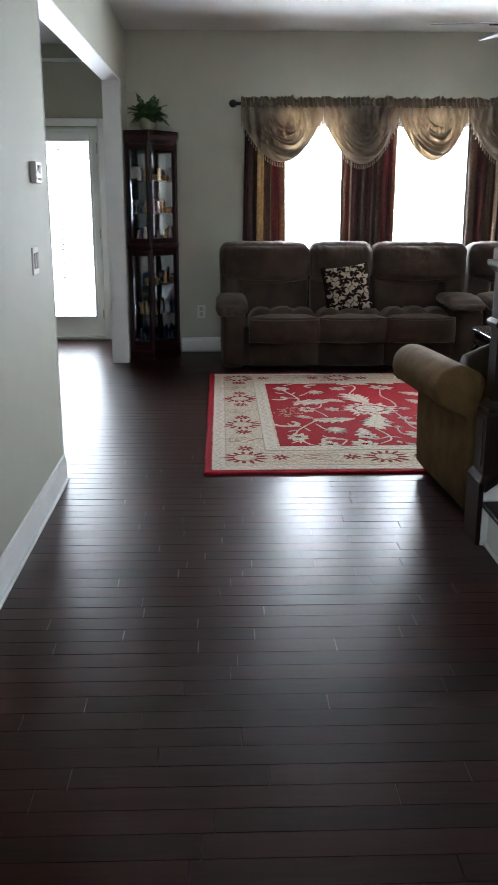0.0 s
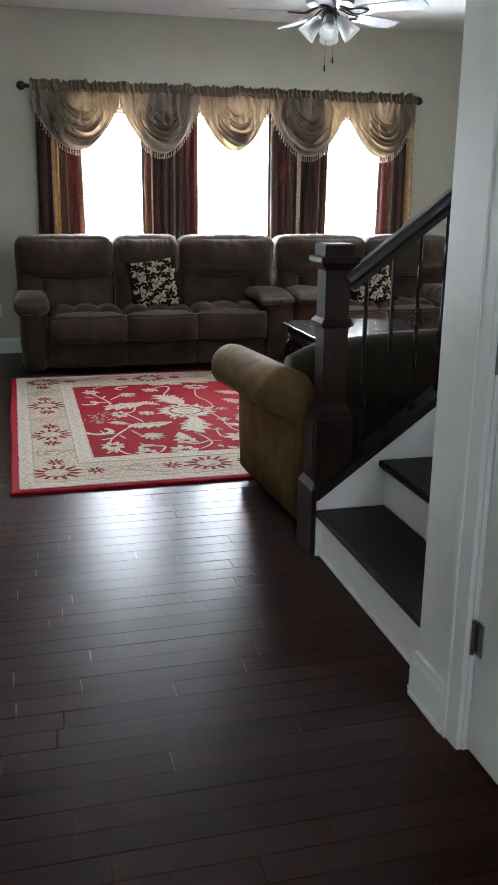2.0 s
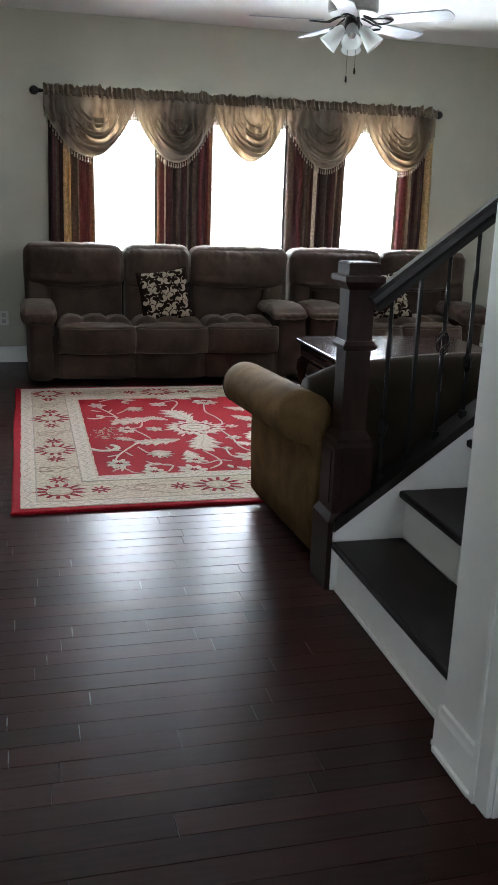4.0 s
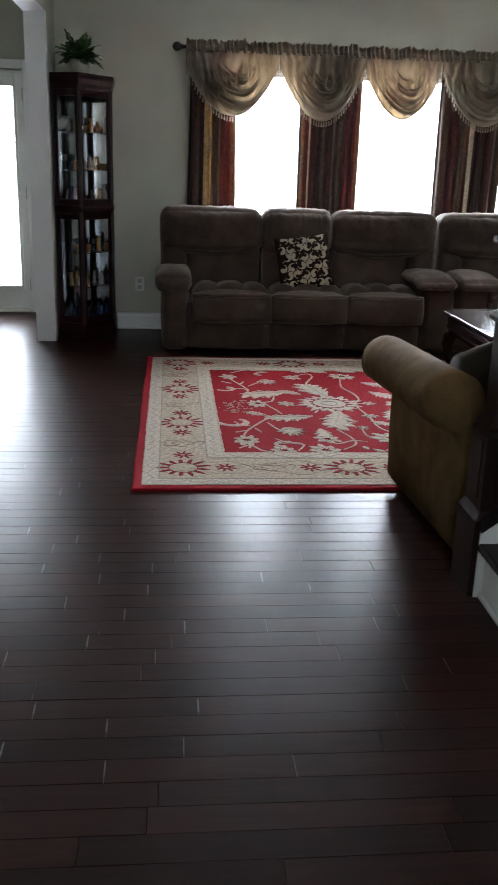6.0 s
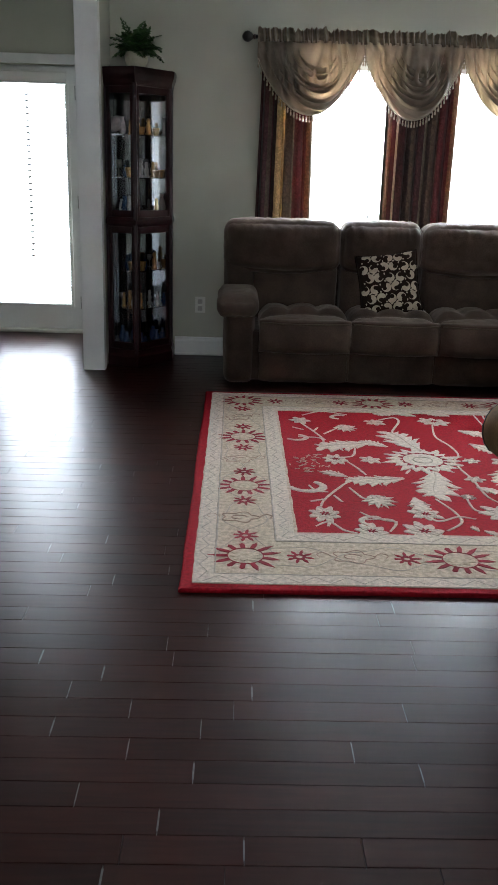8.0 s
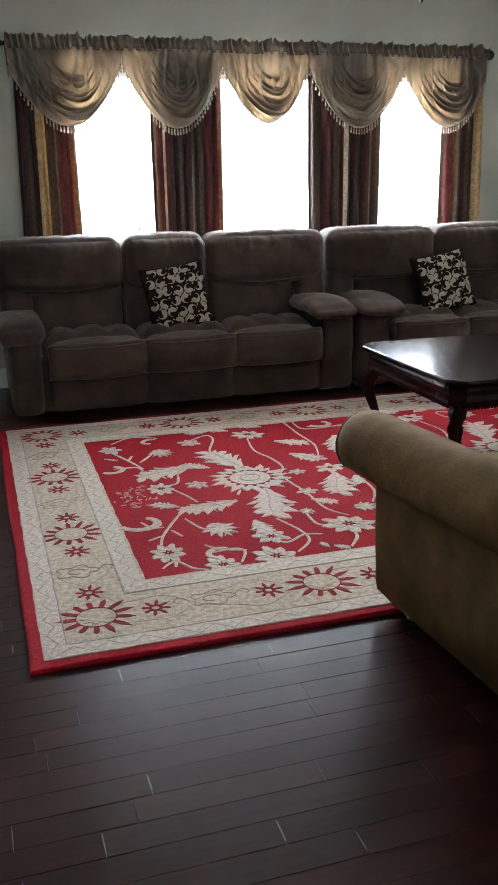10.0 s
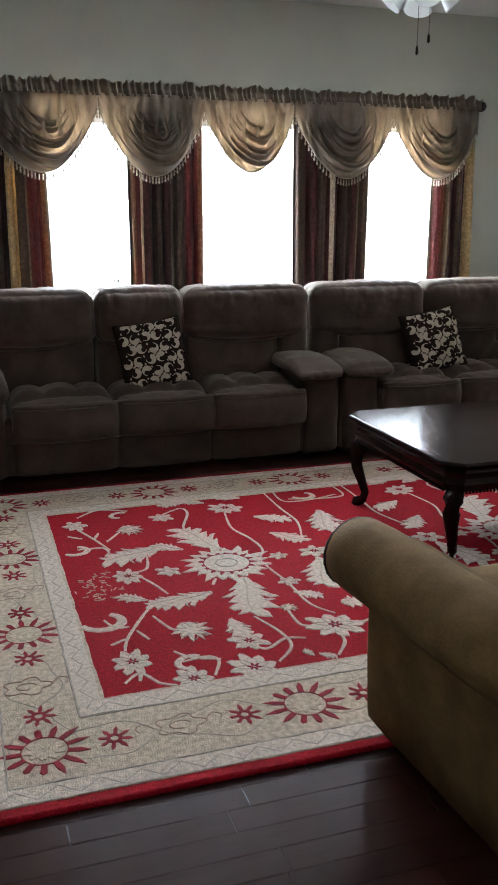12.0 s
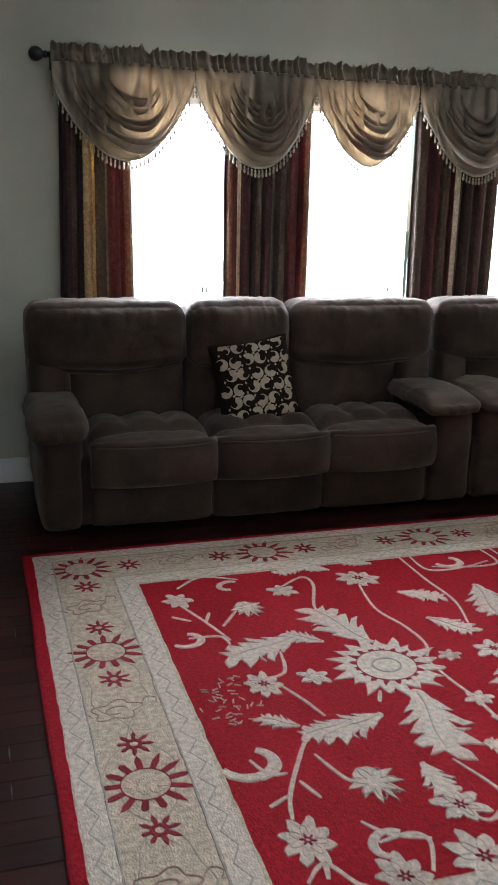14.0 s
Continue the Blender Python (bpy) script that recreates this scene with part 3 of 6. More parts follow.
def rails(s):
    yc = 3.205
    line = lambda x: 1.075 + 0.765 * (x - 1.473)
    d = Vector((1, 0, 0.765)).normalized()
    prof = [(-0.022, -0.033), (0.022, -0.033), (0.026, -0.012), (0.034, 0.004), (0.032, 0.022), (0.018, 0.034), (-0.018, 0.034), (-0.032, 0.022), (-0.034, 0.004), (-0.026, -0.012)]
    up = Vector((-d.z, 0, d.x))
    a = Vector((1.47, yc, line(1.47)))
    bm = bmesh.new()
    extrude_profile(bm, [a + Vector((0, p, 0)) + up * q for p, q in prof], d * 3.7)
    part("handrail", bm, M_RAIL, s, "black wooden handrail", smooth=False)
    top = lambda x: 0.318 + 0.75 * (x - 1.42)
    for k in range(26):
        x = 1.545 + 0.106 * k
        z0, z1 = top(x), line(x) - 0.03
        kind = k % 3
        bm = bmesh.new()
        h = 0.0065
        zs = [z0 + (z1 - z0) * i / 40 for i in range(41)]
        rings = []
        for i, z in enumerate(zs):
            f = i / 40
            tw = math.tau * 2.2 * min(1, max(0, (f - 0.2) / 0.25)) if kind != 1 else 0
            tw += math.tau * 2.2 * min(1, max(0, (f - 0.6) / 0.25)) if kind != 1 else 0
            hh = h * (2.0 if kind == 0 and abs(f - 0.30) < 0.03 else 1.0)
            rings.append([bm.verts.new((x + hh * 1.41 * math.cos(tw + q * math.pi / 2 + 0.785), yc + hh * 1.41 * math.sin(tw + q * math.pi / 2 + 0.785), z)) for q in range(4)])
        for r0, r1 in zip(rings, rings[1:]):
            for q in range(4):
                bm.faces.new((r0[q], r0[(q + 1) % 4], r1[(q + 1) % 4], r1[q]))
        ob = part("baluster", bm, M_IRON, s)
        if kind == 2:
            bm = bmesh.new()
            zm = z0 + (z1 - z0) * 0.52
            for q in range(4):
                tube(bm, [(x + 0.026 * math.sin(math.pi * j / 12) * math.cos(q * math.pi / 2 + j * 0.26), yc + 0.026 * math.sin(math.pi * j / 12) * math.sin(q * math.pi / 2 + j * 0.26), zm - 0.05 + 0.1 * j / 12) for j in range(13)], 0.004, 5)
            part("basket", bm, M_IRON, ob, "twisted iron basket", smooth=True)
        part("collar", boxes((x - 0.013, x + 0.013, yc - 0.013, yc + 0.013, z0 - 0.004, z0 + 0.028), bevel=0.003), M_IRON, ob)


# ---- recliner sofas ----
def seat_cushion(s, c, h, seed):
    """Overstuffed seat: three puffs along the back, a flat pad, a welted front edge and a full front."""
    def row(u):
        cut = abs(u) ** 9
        pts = []
        for j in range(23):
            y = 0.50 - 0.52 * j / 22
            z = 0.438 + 0.030 * (1 - 0.5 * u * u) * math.sin(math.pi * (0.25 + 0.60 * j / 22))
            k = max(0.0, min(1.0, (y - 0.13) / 0.05)) * (1 - 0.6 * max(0.0, min(1.0, (y - 0.34) / 0.12)))
            z += 0.036 * abs(math.cos(1.5 * math.pi * u)) ** 0.55 * k * k * (3 - 2 * k)
            z -= 0.014 * math.exp(-((y - 0.125) / 0.018) ** 2)
            z += 0.006 * noise.noise(Vector((u * 3 + seed, y * 12, seed))) + 0.003 * noise.noise(Vector((u * 14 + seed, y * 18, 2)))
            pts.append((y, z - 0.045 * cut))
        yf = -0.058 - 0.026 * (1 - u * u) + 0.035 * cut
        zs = 0.428 + 0.014 * u ** 4 - 0.02 * cut
        wob = 0.004 * noise.noise(Vector((u * 5 + seed, 4, seed)))
        pts += [(yf + 0.030, zs + 0.022), (yf + 0.009, zs + 0.014), (yf + 0.004, zs + 0.004), (yf + 0.010, zs), (yf + 0.002, zs - 0.006), (yf - 0.010 + wob, zs - 0.045),
                (yf - 0.014 + wob, zs - 0.095), (yf - 0.006 + wob, zs - 0.145), (yf + 0.010, zs - 0.178), (yf + 0.032, zs - 0.193), (yf + 0.09, zs - 0.196)]
        return pts, yf, zs
    bm = bmesh.new()
    n = 44
    us = [-1 + 2 * k / n for k in range(n + 1)]
    grid = []
    weld = []
    for u in us:
        pts, yf, zs = row(u)
        grid.append([bm.verts.new((c + h * u, y, z)) for y, z in pts])
        if abs(u) < 0.985:
            weld.append((c + h * u, yf + 0.001, zs + 0.001))
    for a, b in zip(grid, grid[1:]):
        for k in range(len(a) - 1):
            bm.faces.new((a[k], b[k], b[k + 1], a[k + 1]))
    for g in (grid[0], grid[-1]):
        bm.faces.new(g)
    seat = part("seat_cushion", bm, M_SOFA, s, smooth=True)
    bm = bmesh.new()
    tube(bm, weld, 0.0045, 6)
    part("piping", bm, M_SOFA_DK, seat, smooth=True)
    return seat


def sofa(name, x0, backs, seats, label, mid_narrow):
    """backs, seats: edges along the wall. Arms stand outside the seats, in front of the backs."""
    s = thing(name, (x0, 7.03, 0), label, "sofa", "matching suede sofas")
    ox, oy = x0, 7.03
    bx0, bx1 = backs[0], backs[-1]
    # plinth and rear shell
    part("base", boxes((bx0 + 0.05 - ox, bx1 - 0.05 - ox, 0.06, 0.78, 0.03, 0.36), bevel=0.03), M_SOFA, s)
    bm = bmesh.new()
    puff(bm, ((bx0 + bx1) / 2 - ox, 0.70, 0.50), ((bx1 - bx0) / 2 - 0.01, 0.10, 0.44), 0.06, cuts=10, wrinkle=0.003)
    part("back_shell", bm, M_SOFA, s, smooth=True)
    lean = lambda z: 0.12 * (z - 0.45)
    for i, (a, b) in enumerate(zip(backs, backs[1:])):
        c, h = (a + b) / 2 - ox, (b - a) / 2
        bm = bmesh.new()

        def headrest(q, u, h=h):
            # gathered cloth running down from the top edge
            g = 0.0115 * math.sin(q.x * 105 + 4 * math.sin(q.x * 17 + h * 40) + 1.5 * u.z) * max(0, u.z) ** 1.3 * (1 - 0.65 * max(0, u.z) ** 6) * (0.6 + 0.6 * noise.noise(Vector((q.x * 5, h * 9, 0))))
            q = q + Vector((0, -g, g * 0.6))
            q.y += 0.03 * abs(u.x) ** 3
            q.z -= 0.012 * abs(u.x) ** 6
            if u.z < -0.5:
                q.z -= 0.036 * (1 - u.x ** 2)
                q.y -= 0.012 * (1 - u.x ** 2)
            return q
        puff(bm, (c, 0.505, 0.876), (h + 0.001, 0.14, 0.152), 0.070, (0.0, 0.050, 0.012), cuts=34, wrinkle=0.007, freq=8, seed=i + x0, shape=headrest)
        back = part("back_cushion", bm, M_SOFA, s, smooth=True)
        outer = len(backs) - 1
        # lower, lumbar part of the back
        la = a + (0.20 if i == 0 else 0.012)
        lb = b - (0.20 if i == outer - 1 else 0.012)
        bm = bmesh.new()
        puff(bm, ((la + lb) / 2 - ox, 0.545, 0.560), ((lb - la) / 2, 0.12, 0.19), 0.05, (0, 0.03, 0), cuts=14, wrinkle=0.006, freq=7, seed=i * 3 + x0)
        part("lumbar_cushion", bm, M_SOFA, back, smooth=True)
        for side, on in ((-1, i == 0), (1, i == outer - 1)):
            if on:
                xs = (a + 0.105 if side < 0 else b - 0.105) - ox
                bm = bmesh.new()
                puff(bm, (xs, 0.525, 0.63), (0.100, 0.125, 0.17), 0.05, (0, 0.02, 0), cuts=9, wrinkle=0.008, freq=9, seed=side + x0)
                part("back_wing", bm, M_SOFA, back, smooth=True)
    for i, (a, b) in enumerate(zip(seats, seats[1:])):
        c, h = (a + b) / 2 - ox, (b - a) / 2
        seat = seat_cushion(s, c, h, i * 2.3 + x0)
        bm = bmesh.new()
        puff(bm, (c, 0.105, 0.128), (h - 0.003, 0.062, 0.105), 0.025, (0, 0.008, 0), cuts=7, wrinkle=0.003, freq=6, seed=i + 4 + x0)
        part("footrest_panel", bm, M_SOFA, seat, smooth=True)
    for side in (-1, 1):
        a, b = (bx0 + (0.060 if x0 > 1 else -0.012), seats[0]) if side < 0 else (seats[-1], bx1 + (0.045 if x0 > 1 else 0.075))
        c, h = (a + b) / 2 - ox, (b - a) / 2
        bm = bmesh.new()
        puff(bm, (c, 0.335, 0.260), (h - (0.03 if (side < 0) == (x0 < 1) else 0.004), 0.30, 0.250), 0.05, (0.012, 0.012, 0), cuts=10, wrinkle=0.004, freq=6, seed=side * 5 + x0)
        arm = part("arm", bm, M_SOFA, s, smooth=True)
        bm = bmesh.new()

        def roll_front(q, u):
            q.z -= 0.03 * max(0, -u.y) ** 3
            g = 0.003 * math.sin(q.x * 70 + 2 * math.sin(q.x * 23)) * max(0, -u.y) ** 2
            q.y += g
            q.z += g * 0.6
            return q
        outside = (side < 0) == (x0 < 1)
        pa, pb = ((0.240, 0.502) if side < 0 else (2.165, 2.470)) if x0 < 1 else ((2.495, 2.815) if side < 0 else (3.80, 4.12))
        pc, ph = (pa + pb) / 2 - ox, (pb - pa) / 2
        if outside:
            puff(bm, (pc, 0.225, 0.536), (ph, 0.285, 0.062), 0.058, (0, 0.018, 0.016), cuts=20, wrinkle=0.006, freq=10, seed=side * 3 + x0, shape=roll_front)
        else:
            puff(bm, (pc, 0.225, 0.560), (ph, 0.275, 0.037), 0.036, (0.006, 0.020, 0.026), cuts=20, wrinkle=0.006, freq=9, seed=side * 3 + x0, shape=roll_front)
        part("arm_pad", bm, M_SOFA, arm, smooth=True)
        bm = bmesh.new()
        tube(bm, [(pc + (ph - 0.012) * math.cos(t), 0.22 - 0.272 * min(1, 1.25 * math.sin(t)), (0.486 if outside else 0.527) - 0.022 * min(1, 1.25 * math.sin(t))) for t in [math.pi * j / 24 for j in range(25)]], 0.005, 6)
        part("arm_piping", bm, M_SOFA_DK, arm, smooth=True)
    for fx in (bx0 + 0.12, bx1 - 0.12):
        for fy in (0.12, 0.7):
            part("foot", boxes((fx - ox - 0.025, fx - ox + 0.025, fy - 0.025, fy + 0.025, 0, 0.031), bevel=0.004), M_BLACK, s)
    return s


# ---- scroll-patterned pillows ----
def throw_pillow(loc, m_rot, size, label):
    p = thing("throw_pillow", loc, label, "pillow", "scroll-patterned throw pillows")
    p.matrix_basis = pose(*loc, *m_rot)
    h = size / 2

    def surf(u, v):
        """Half thickness at u, v in -1..1."""
        return 0.075 * max(0, (1 - abs(u) ** 2.6)) ** 0.55 * max(0, (1 - abs(v) ** 2.6)) ** 0.55 + 0.004

    def pt(u, v, side, off=0.0):
        pinch = 1 - 0.06 * (1 - abs(u) ** 2) * abs(v) ** 3
        pinch2 = 1 - 0.06 * (1 - abs(v) ** 2) * abs(u) ** 3
        w = 0.006 * noise.noise(Vector((u * 2, v * 2, side * 3.0)))
        return Vector((u * h * pinch2, side * (surf(u, v) + off + w * (1 - abs(u)) * (1 - abs(v))), v * h * pinch))
    bm = bmesh.new()
    n = 22
    for side in (-1, 1):
        g = [[bm.verts.new(pt(2 * i / n - 1, 2 * j / n - 1, side)) for j in range(n + 1)] for i in range(n + 1)]
        for i in range(n):
            for j in range(n):
                bm.faces.new((g[i][j], g[i + 1][j], g[i + 1][j + 1], g[i][j + 1]))
    bmesh.ops.remove_doubles(bm, verts=bm.verts, dist=0.009)
    part("cover", bm, M_PIL, p, "dark brown cloth with cream scrolls", smooth=True)
    # cream comma scrolls in facing pairs, with small leaves and lozenges between them
    bm = bmesh.new()

    def ribbon(pts, widths):
        prev = None
        for i, (u, v) in enumerate(pts):
            a = pts[max(0, i - 1)]
            b = pts[min(len(pts) - 1, i + 1)]
            dx, dy = b[0] - a[0], b[1] - a[1]
            ln = math.hypot(dx, dy) or 1
            w = widths[i]
            nx, ny = -dy / ln * w, dx / ln * w
            cl = lambda q: max(-0.97, min(0.97, q))
            cur = (bm.verts.new(pt(cl(u + nx), cl(v + ny), -1, 0.0035)), bm.verts.new(pt(cl(u - nx), cl(v - ny), -1, 0.0035)))
            if prev:
                bm.faces.new((prev[0], prev[1], cur[1], cur[0]))
            prev = cur
    cols, rows = 6, 6
    su, sv = 2.0 / cols, 2.0 / rows
    for r in range(rows):
        for c in range(-(r % 2), cols):
            cu = -1 + su * (c + 0.5)
            cv = -1 + sv * (r + 0.5)
            fl = 1 if c % 2 else -1
            up = 1 if (r + c // 2) % 2 else -1
            turn = 0.9 * math.sin(r * 2.3 + c * 1.7)
            cu += su * 0.5 * (r % 2)
            if abs(cu) > 0.97:
                continue
            pts, ws = [], []
            for k in range(17):
                t = k / 16
                a = 0.9 + 4.5 * t + turn
                rad = 0.27 + 0.07 * t
                pts.append((cu + fl * su * rad * math.cos(a) * 1.05, cv + up * sv * rad * math.sin(a) * 1.05))
                ws.append(su * (0.24 * math.sin(math.pi * min(1, 0.16 + t * 1.05)) ** 0.8 * (1 - 0.70 * t) + 0.03))
            ribbon(pts, ws)
            ribbon([(cu - fl * su * 0.5 + su * 0.14 * math.cos(q), cv + up * sv * (0.42 + 0.0 * q) + sv * 0.05 * math.sin(q * 2)) for q in (3.1, 2.3, 1.57, 0.8, 0.0)], [0.006, su * 0.06, su * 0.085, su * 0.06, 0.006])
            ribbon([(cu + fl * su * 0.5, cv - up * sv * (0.32 + 0.07 * q)) for q in (-1, 0, 1, 2)], [0.006, su * 0.08, su * 0.06, 0.004])
    part("scroll_pattern", bm, M_PIL_LT, p, "cream curling scroll pattern")
    bm = bmesh.new()
    loop = [(-1, -1), (1, -1), (1, 1), (-1, 1), (-1, -1)]
    pts = []
    for (a, b), (c, d) in zip(loop, loop[1:]):
        for k in range(12):
            t = k / 12
            q = pt(a + (c - a) * t, b + (d - b) * t, 1)
            pts.append((q.x, 0, q.z))
    pts.append(pts[0])
    tube(bm, pts, 0.005, 6)
    part("piping", bm, M_PIL, p, smooth=True)
    return p


# ---- rolled-arm loveseat seen from behind ----
def rolled_seat():
    W2, D = 1.36, 0.84
    s = thing("rolled_arm_loveseat", (1.335, 3.40, 0), "olive velvet rolled-arm loveseat with its back to the stairs", "loveseat")
    s.matrix_basis = pose(1.368, 3.40, 0, 0, 0, 3)
    part("frame", boxes((0.02, W2 - 0.02, 0.03, D - 0.05, 0.09, 0.36), bevel=0.03), M_CHAIR, s)
    for side in (0, 1):
        sx = 1 if side == 0 else -1
        ox = 0 if side == 0 else W2
        prof = []
        # outline of an arm seen from its front: flat flank below, big scroll above
        r, cx, cz = 0.105, -0.01, 0.578
        prof.append((0.17, 0.05))
        prof.append((0.0, 0.05))
        prof.append((-0.012, 0.25))
        prof.append((-0.012, 0.43))
        prof.append((-0.035, 0.470))
        for k in range(15):
            a = radians(225 - k * 17)
            prof.append((cx - 0.045 + r * math.cos(a), cz + r * math.sin(a)))
        prof.append((0.12, 0.60))
        prof.append((0.17, 0.54))
        bm = bmesh.new()
        rings = []
        ys = [0.0 + D * j / 10 for j in range(11)] + [D + 0.012, D + 0.016]
        for j, y in enumerate(ys):
            k = 1.0 if j < 10 else (0.985 if j == 10 else (0.93 if j == 11 else 0.80))
            mx, mz = 0.04, 0.42
            rings.append([bm.verts.new((ox + sx * (mx + (px - mx) * k + 0.004 * noise.noise(Vector((px * 6, y * 5, pz * 6)))), y, mz + (pz - mz) * k - 0.10 * (0 if pz < 0.4 else 1) * 0 + (0.03 * (1 - y / D) if pz > 0.45 else 0)))
                          for px, pz in prof])
        n = len(prof)
        for r0, r1 in zip(rings, rings[1:]):
            for k in range(n):
                bm.faces.new((r0[k], r0[(k + 1) % n], r1[(k + 1) % n], r1[k]))
        bm.faces.new(rings[0])
        bm.faces.new(rings[-1])
        arm = part("arm", bm, M_CHAIR, s, smooth=True)
        bm = bmesh.new()
        pts = [(ox + sx * (0.04 + (px - 0.04) * 0.95), D + 0.014, 0.42 + (pz - 0.42) * 0.95) for px, pz in prof[4:]]
        tube(bm, pts, 0.006, 6)
        part("welt", bm, M_RAIL, arm, "dark welt round the scroll", smooth=True)
    # back: scroll rolled towards the rear, slightly arched
    prof = [(0.02, 0.09), (0.02, 0.58)]
    for k in range(15):
        a = radians(215 - k * 17)
        prof.append((0.055 + 0.085 * math.cos(a), 0.715 + 0.085 * math.sin(a)))
    prof += [(0.20, 0.60), (0.24, 0.40), (0.24, 0.09)]
    bm = bmesh.new()
    rings = []
    m = 24
    for j in range(m + 1):
        f = j / m
        e = min(1, min(f, 1 - f) * 14)
        rise = 0.045 * math.sin(math.pi * f) - 0.05 * (1 - e)
        x = -0.02 + (W2 + 0.04) * f
        rings.append([bm.verts.new((x if pz > 0.5 else 0.03 + (W2 - 0.06) * f, py + 0.05 * (1 - e) * (1 if pz > 0.5 else 0), pz + (rise if pz > 0.5 else 0) + 0.004 * noise.noise(Vector((x * 5, py * 9, pz * 5))))) for py, pz in prof])
    n = len(prof)
    for r0, r1 in zip(rings, rings[1:]):
        for k in range(n):
            bm.faces.new((r0[k], r0[(k + 1) % n], r1[(k + 1) % n], r1[k]))
    bm.faces.new(rings[0])
    bm.faces.new(rings[-1])
    # the back turns from the windows; its shade is in the colour
    part("backrest", bm, M_CHAIR_SHADE, s, "velvet back coloured dark brown for its shaded side", smooth=True)
    for a, b in ((0.17, 0.675), (0.685, W2 - 0.17)):
        bm = bmesh.new()
        puff(bm, ((a + b) / 2, 0.52, 0.42), ((b - a) / 2, 0.31, 0.08), 0.05, (0, 0, 0.02), wrinkle=0.004)
        part("seat_cushion", bm, M_CHAIR, s, smooth=True)
        bm = bmesh.new()
        puff(bm, ((a + b) / 2, 0.26, 0.60), ((b - a) / 2, 0.08, 0.15), 0.06, (0, 0.02, 0), wrinkle=0.004)
        part("back_cushion", bm, M_CHAIR, s, smooth=True)
    for fx in (0.05, W2 - 0.05):
        for fy in (0.06, D - 0.06):
            bm = bmesh.new()
            lathe(bm, ((0.018, 0), (0.026, 0.03), (0.03, 0.085), (0.03, 0.1)), (fx, fy, 0), 12)
            part("foot", bm, M_STAIN, s, "dark turned wooden foot", smooth=True)
    return s


# ---- coffee table ----
def coffee_table():
    x0, x1, y0, y1, zt = 2.095, 3.30, 5.13, 6.17, 0.497
    t = thing("coffee_table", ((x0 + x1) / 2, (y0 + y1) / 2, 0.015), "polished dark mahogany coffee table with cabriole legs on the rug", "coffee table")
    hx, hy = (x1 - x0) / 2, (y1 - y0) / 2
    zt -= 0.015

    def octo(bm, levels, ch):
        rings = []
        for ins, z in levels:
            a, b, c = hx - ins, hy - ins, ch
            rings.append([bm.verts.new((px, py, z)) for px, py in ((-a + c, -b), (a - c, -b), (a, -b + c), (a, b - c), (a - c, b), (-a + c, b), (-a, b - c), (-a, -b + c))])
        for r0, r1 in zip(rings, rings[1:]):
            for k in range(8):
                bm.faces.new((r0[k], r0[(k + 1) % 8], r1[(k + 1) % 8], r1[k]))
        bm.faces.new(rings[0])
        bm.faces.new(rings[-1])
        return bm
    part("tabletop", octo(bmesh.new(), ((0.03, zt - 0.03), (0.012, zt - 0.026), (0.004, zt - 0.018), (0.0, zt - 0.010), (0.003, zt - 0.003), (0.008, zt)), 0.075), M_TABLE, t)
    part("apron", octo(bmesh.new(), ((0.05, zt - 0.135), (0.035, zt - 0.12), (0.028, zt - 0.10), (0.036, zt - 0.075), (0.030, zt - 0.05), (0.04, zt - 0.031)), 0.06), M_TABLE, t)
    bm = bmesh.new()
    zb = zt - 0.137
    a, b = hx - 0.045, hy - 0.045
    for k in range(60):
        f = -1 + 2 * (k + 0.5) / 60
        for px, py in ((f * (a - 0.06), -b), (f * (a - 0.06), b), (-a, f * (b - 0.06)), (a, f * (b - 0.06))):
            bmesh.ops.create_icosphere(bm, subdivisions=1, radius=0.0075, matrix=Matrix.Translation((px, py, zb)))
    tagged(part("bead_moulding", bm, M_TABLE, t, "row of small carved beads", smooth=True), "", "", "", "stuff")
    path = ((0.0, 0.345, 0.040), (0.018, 0.31, 0.043), (0.026, 0.26, 0.038), (0.020, 0.20, 0.030), (0.004, 0.13, 0.023), (-0.008, 0.07, 0.020), (-0.002, 0.035, 0.023), (0.016, 0.015, 0.030), (0.020, 0.0, 0.026))
    for sx in (-1, 1):
        for sy in (-1, 1):
            bm = bmesh.new()
            cx, cy = sx * (hx - 0.085), sy * (hy - 0.085)
            pts = [(cx + sx * o * 1.2, cy + sy * o * 1.2, z + 0.0) for o, z, r in path]
            tube(bm, pts, 0.03, 12, radii=[r for o, z, r in path])
            part("leg", bm, M_TABLE, t, "carved cabriole leg", smooth=True)
    part("shelf_frame", boxes((-hx + 0.12, hx - 0.12, -hy + 0.12, hy - 0.12, zt - 0.13, zt - 0.11)), M_TABLE, t)
    return t


stairs = staircase()
newel(stairs)
rails(stairs)
sofa("reclining_sofa", 0.26, (0.27, 1.05, 1.60, 2.42), (0.512, 1.095, 1.66, 2.235), "grey-brown suede three-seat reclining sofa under the windows", True)
sofa("reclining_loveseat", 2.45, (2.442, 3.26, 4.06), (2.76, 3.30, 3.84), "grey-brown suede two-seat reclining loveseat beside the sofa", False)
throw_pillow((1.36, 7.30, 0.652), (-17, -8, 0), 0.405, "cream and dark brown scroll pillow leaning on the sofa")
throw_pillow((3.25, 7.30, 0.652), (-17, -10, 0), 0.405, "cream and dark brown scroll pillow leaning on the loveseat")
rolled_seat()
coffee_table()


# ---- curtains ----
ROD_Z, ROD_Y = 2.19, 7.905
SWAG_X = (0.465, 1.184, 1.854, 2.464, 3.185, 3.85)


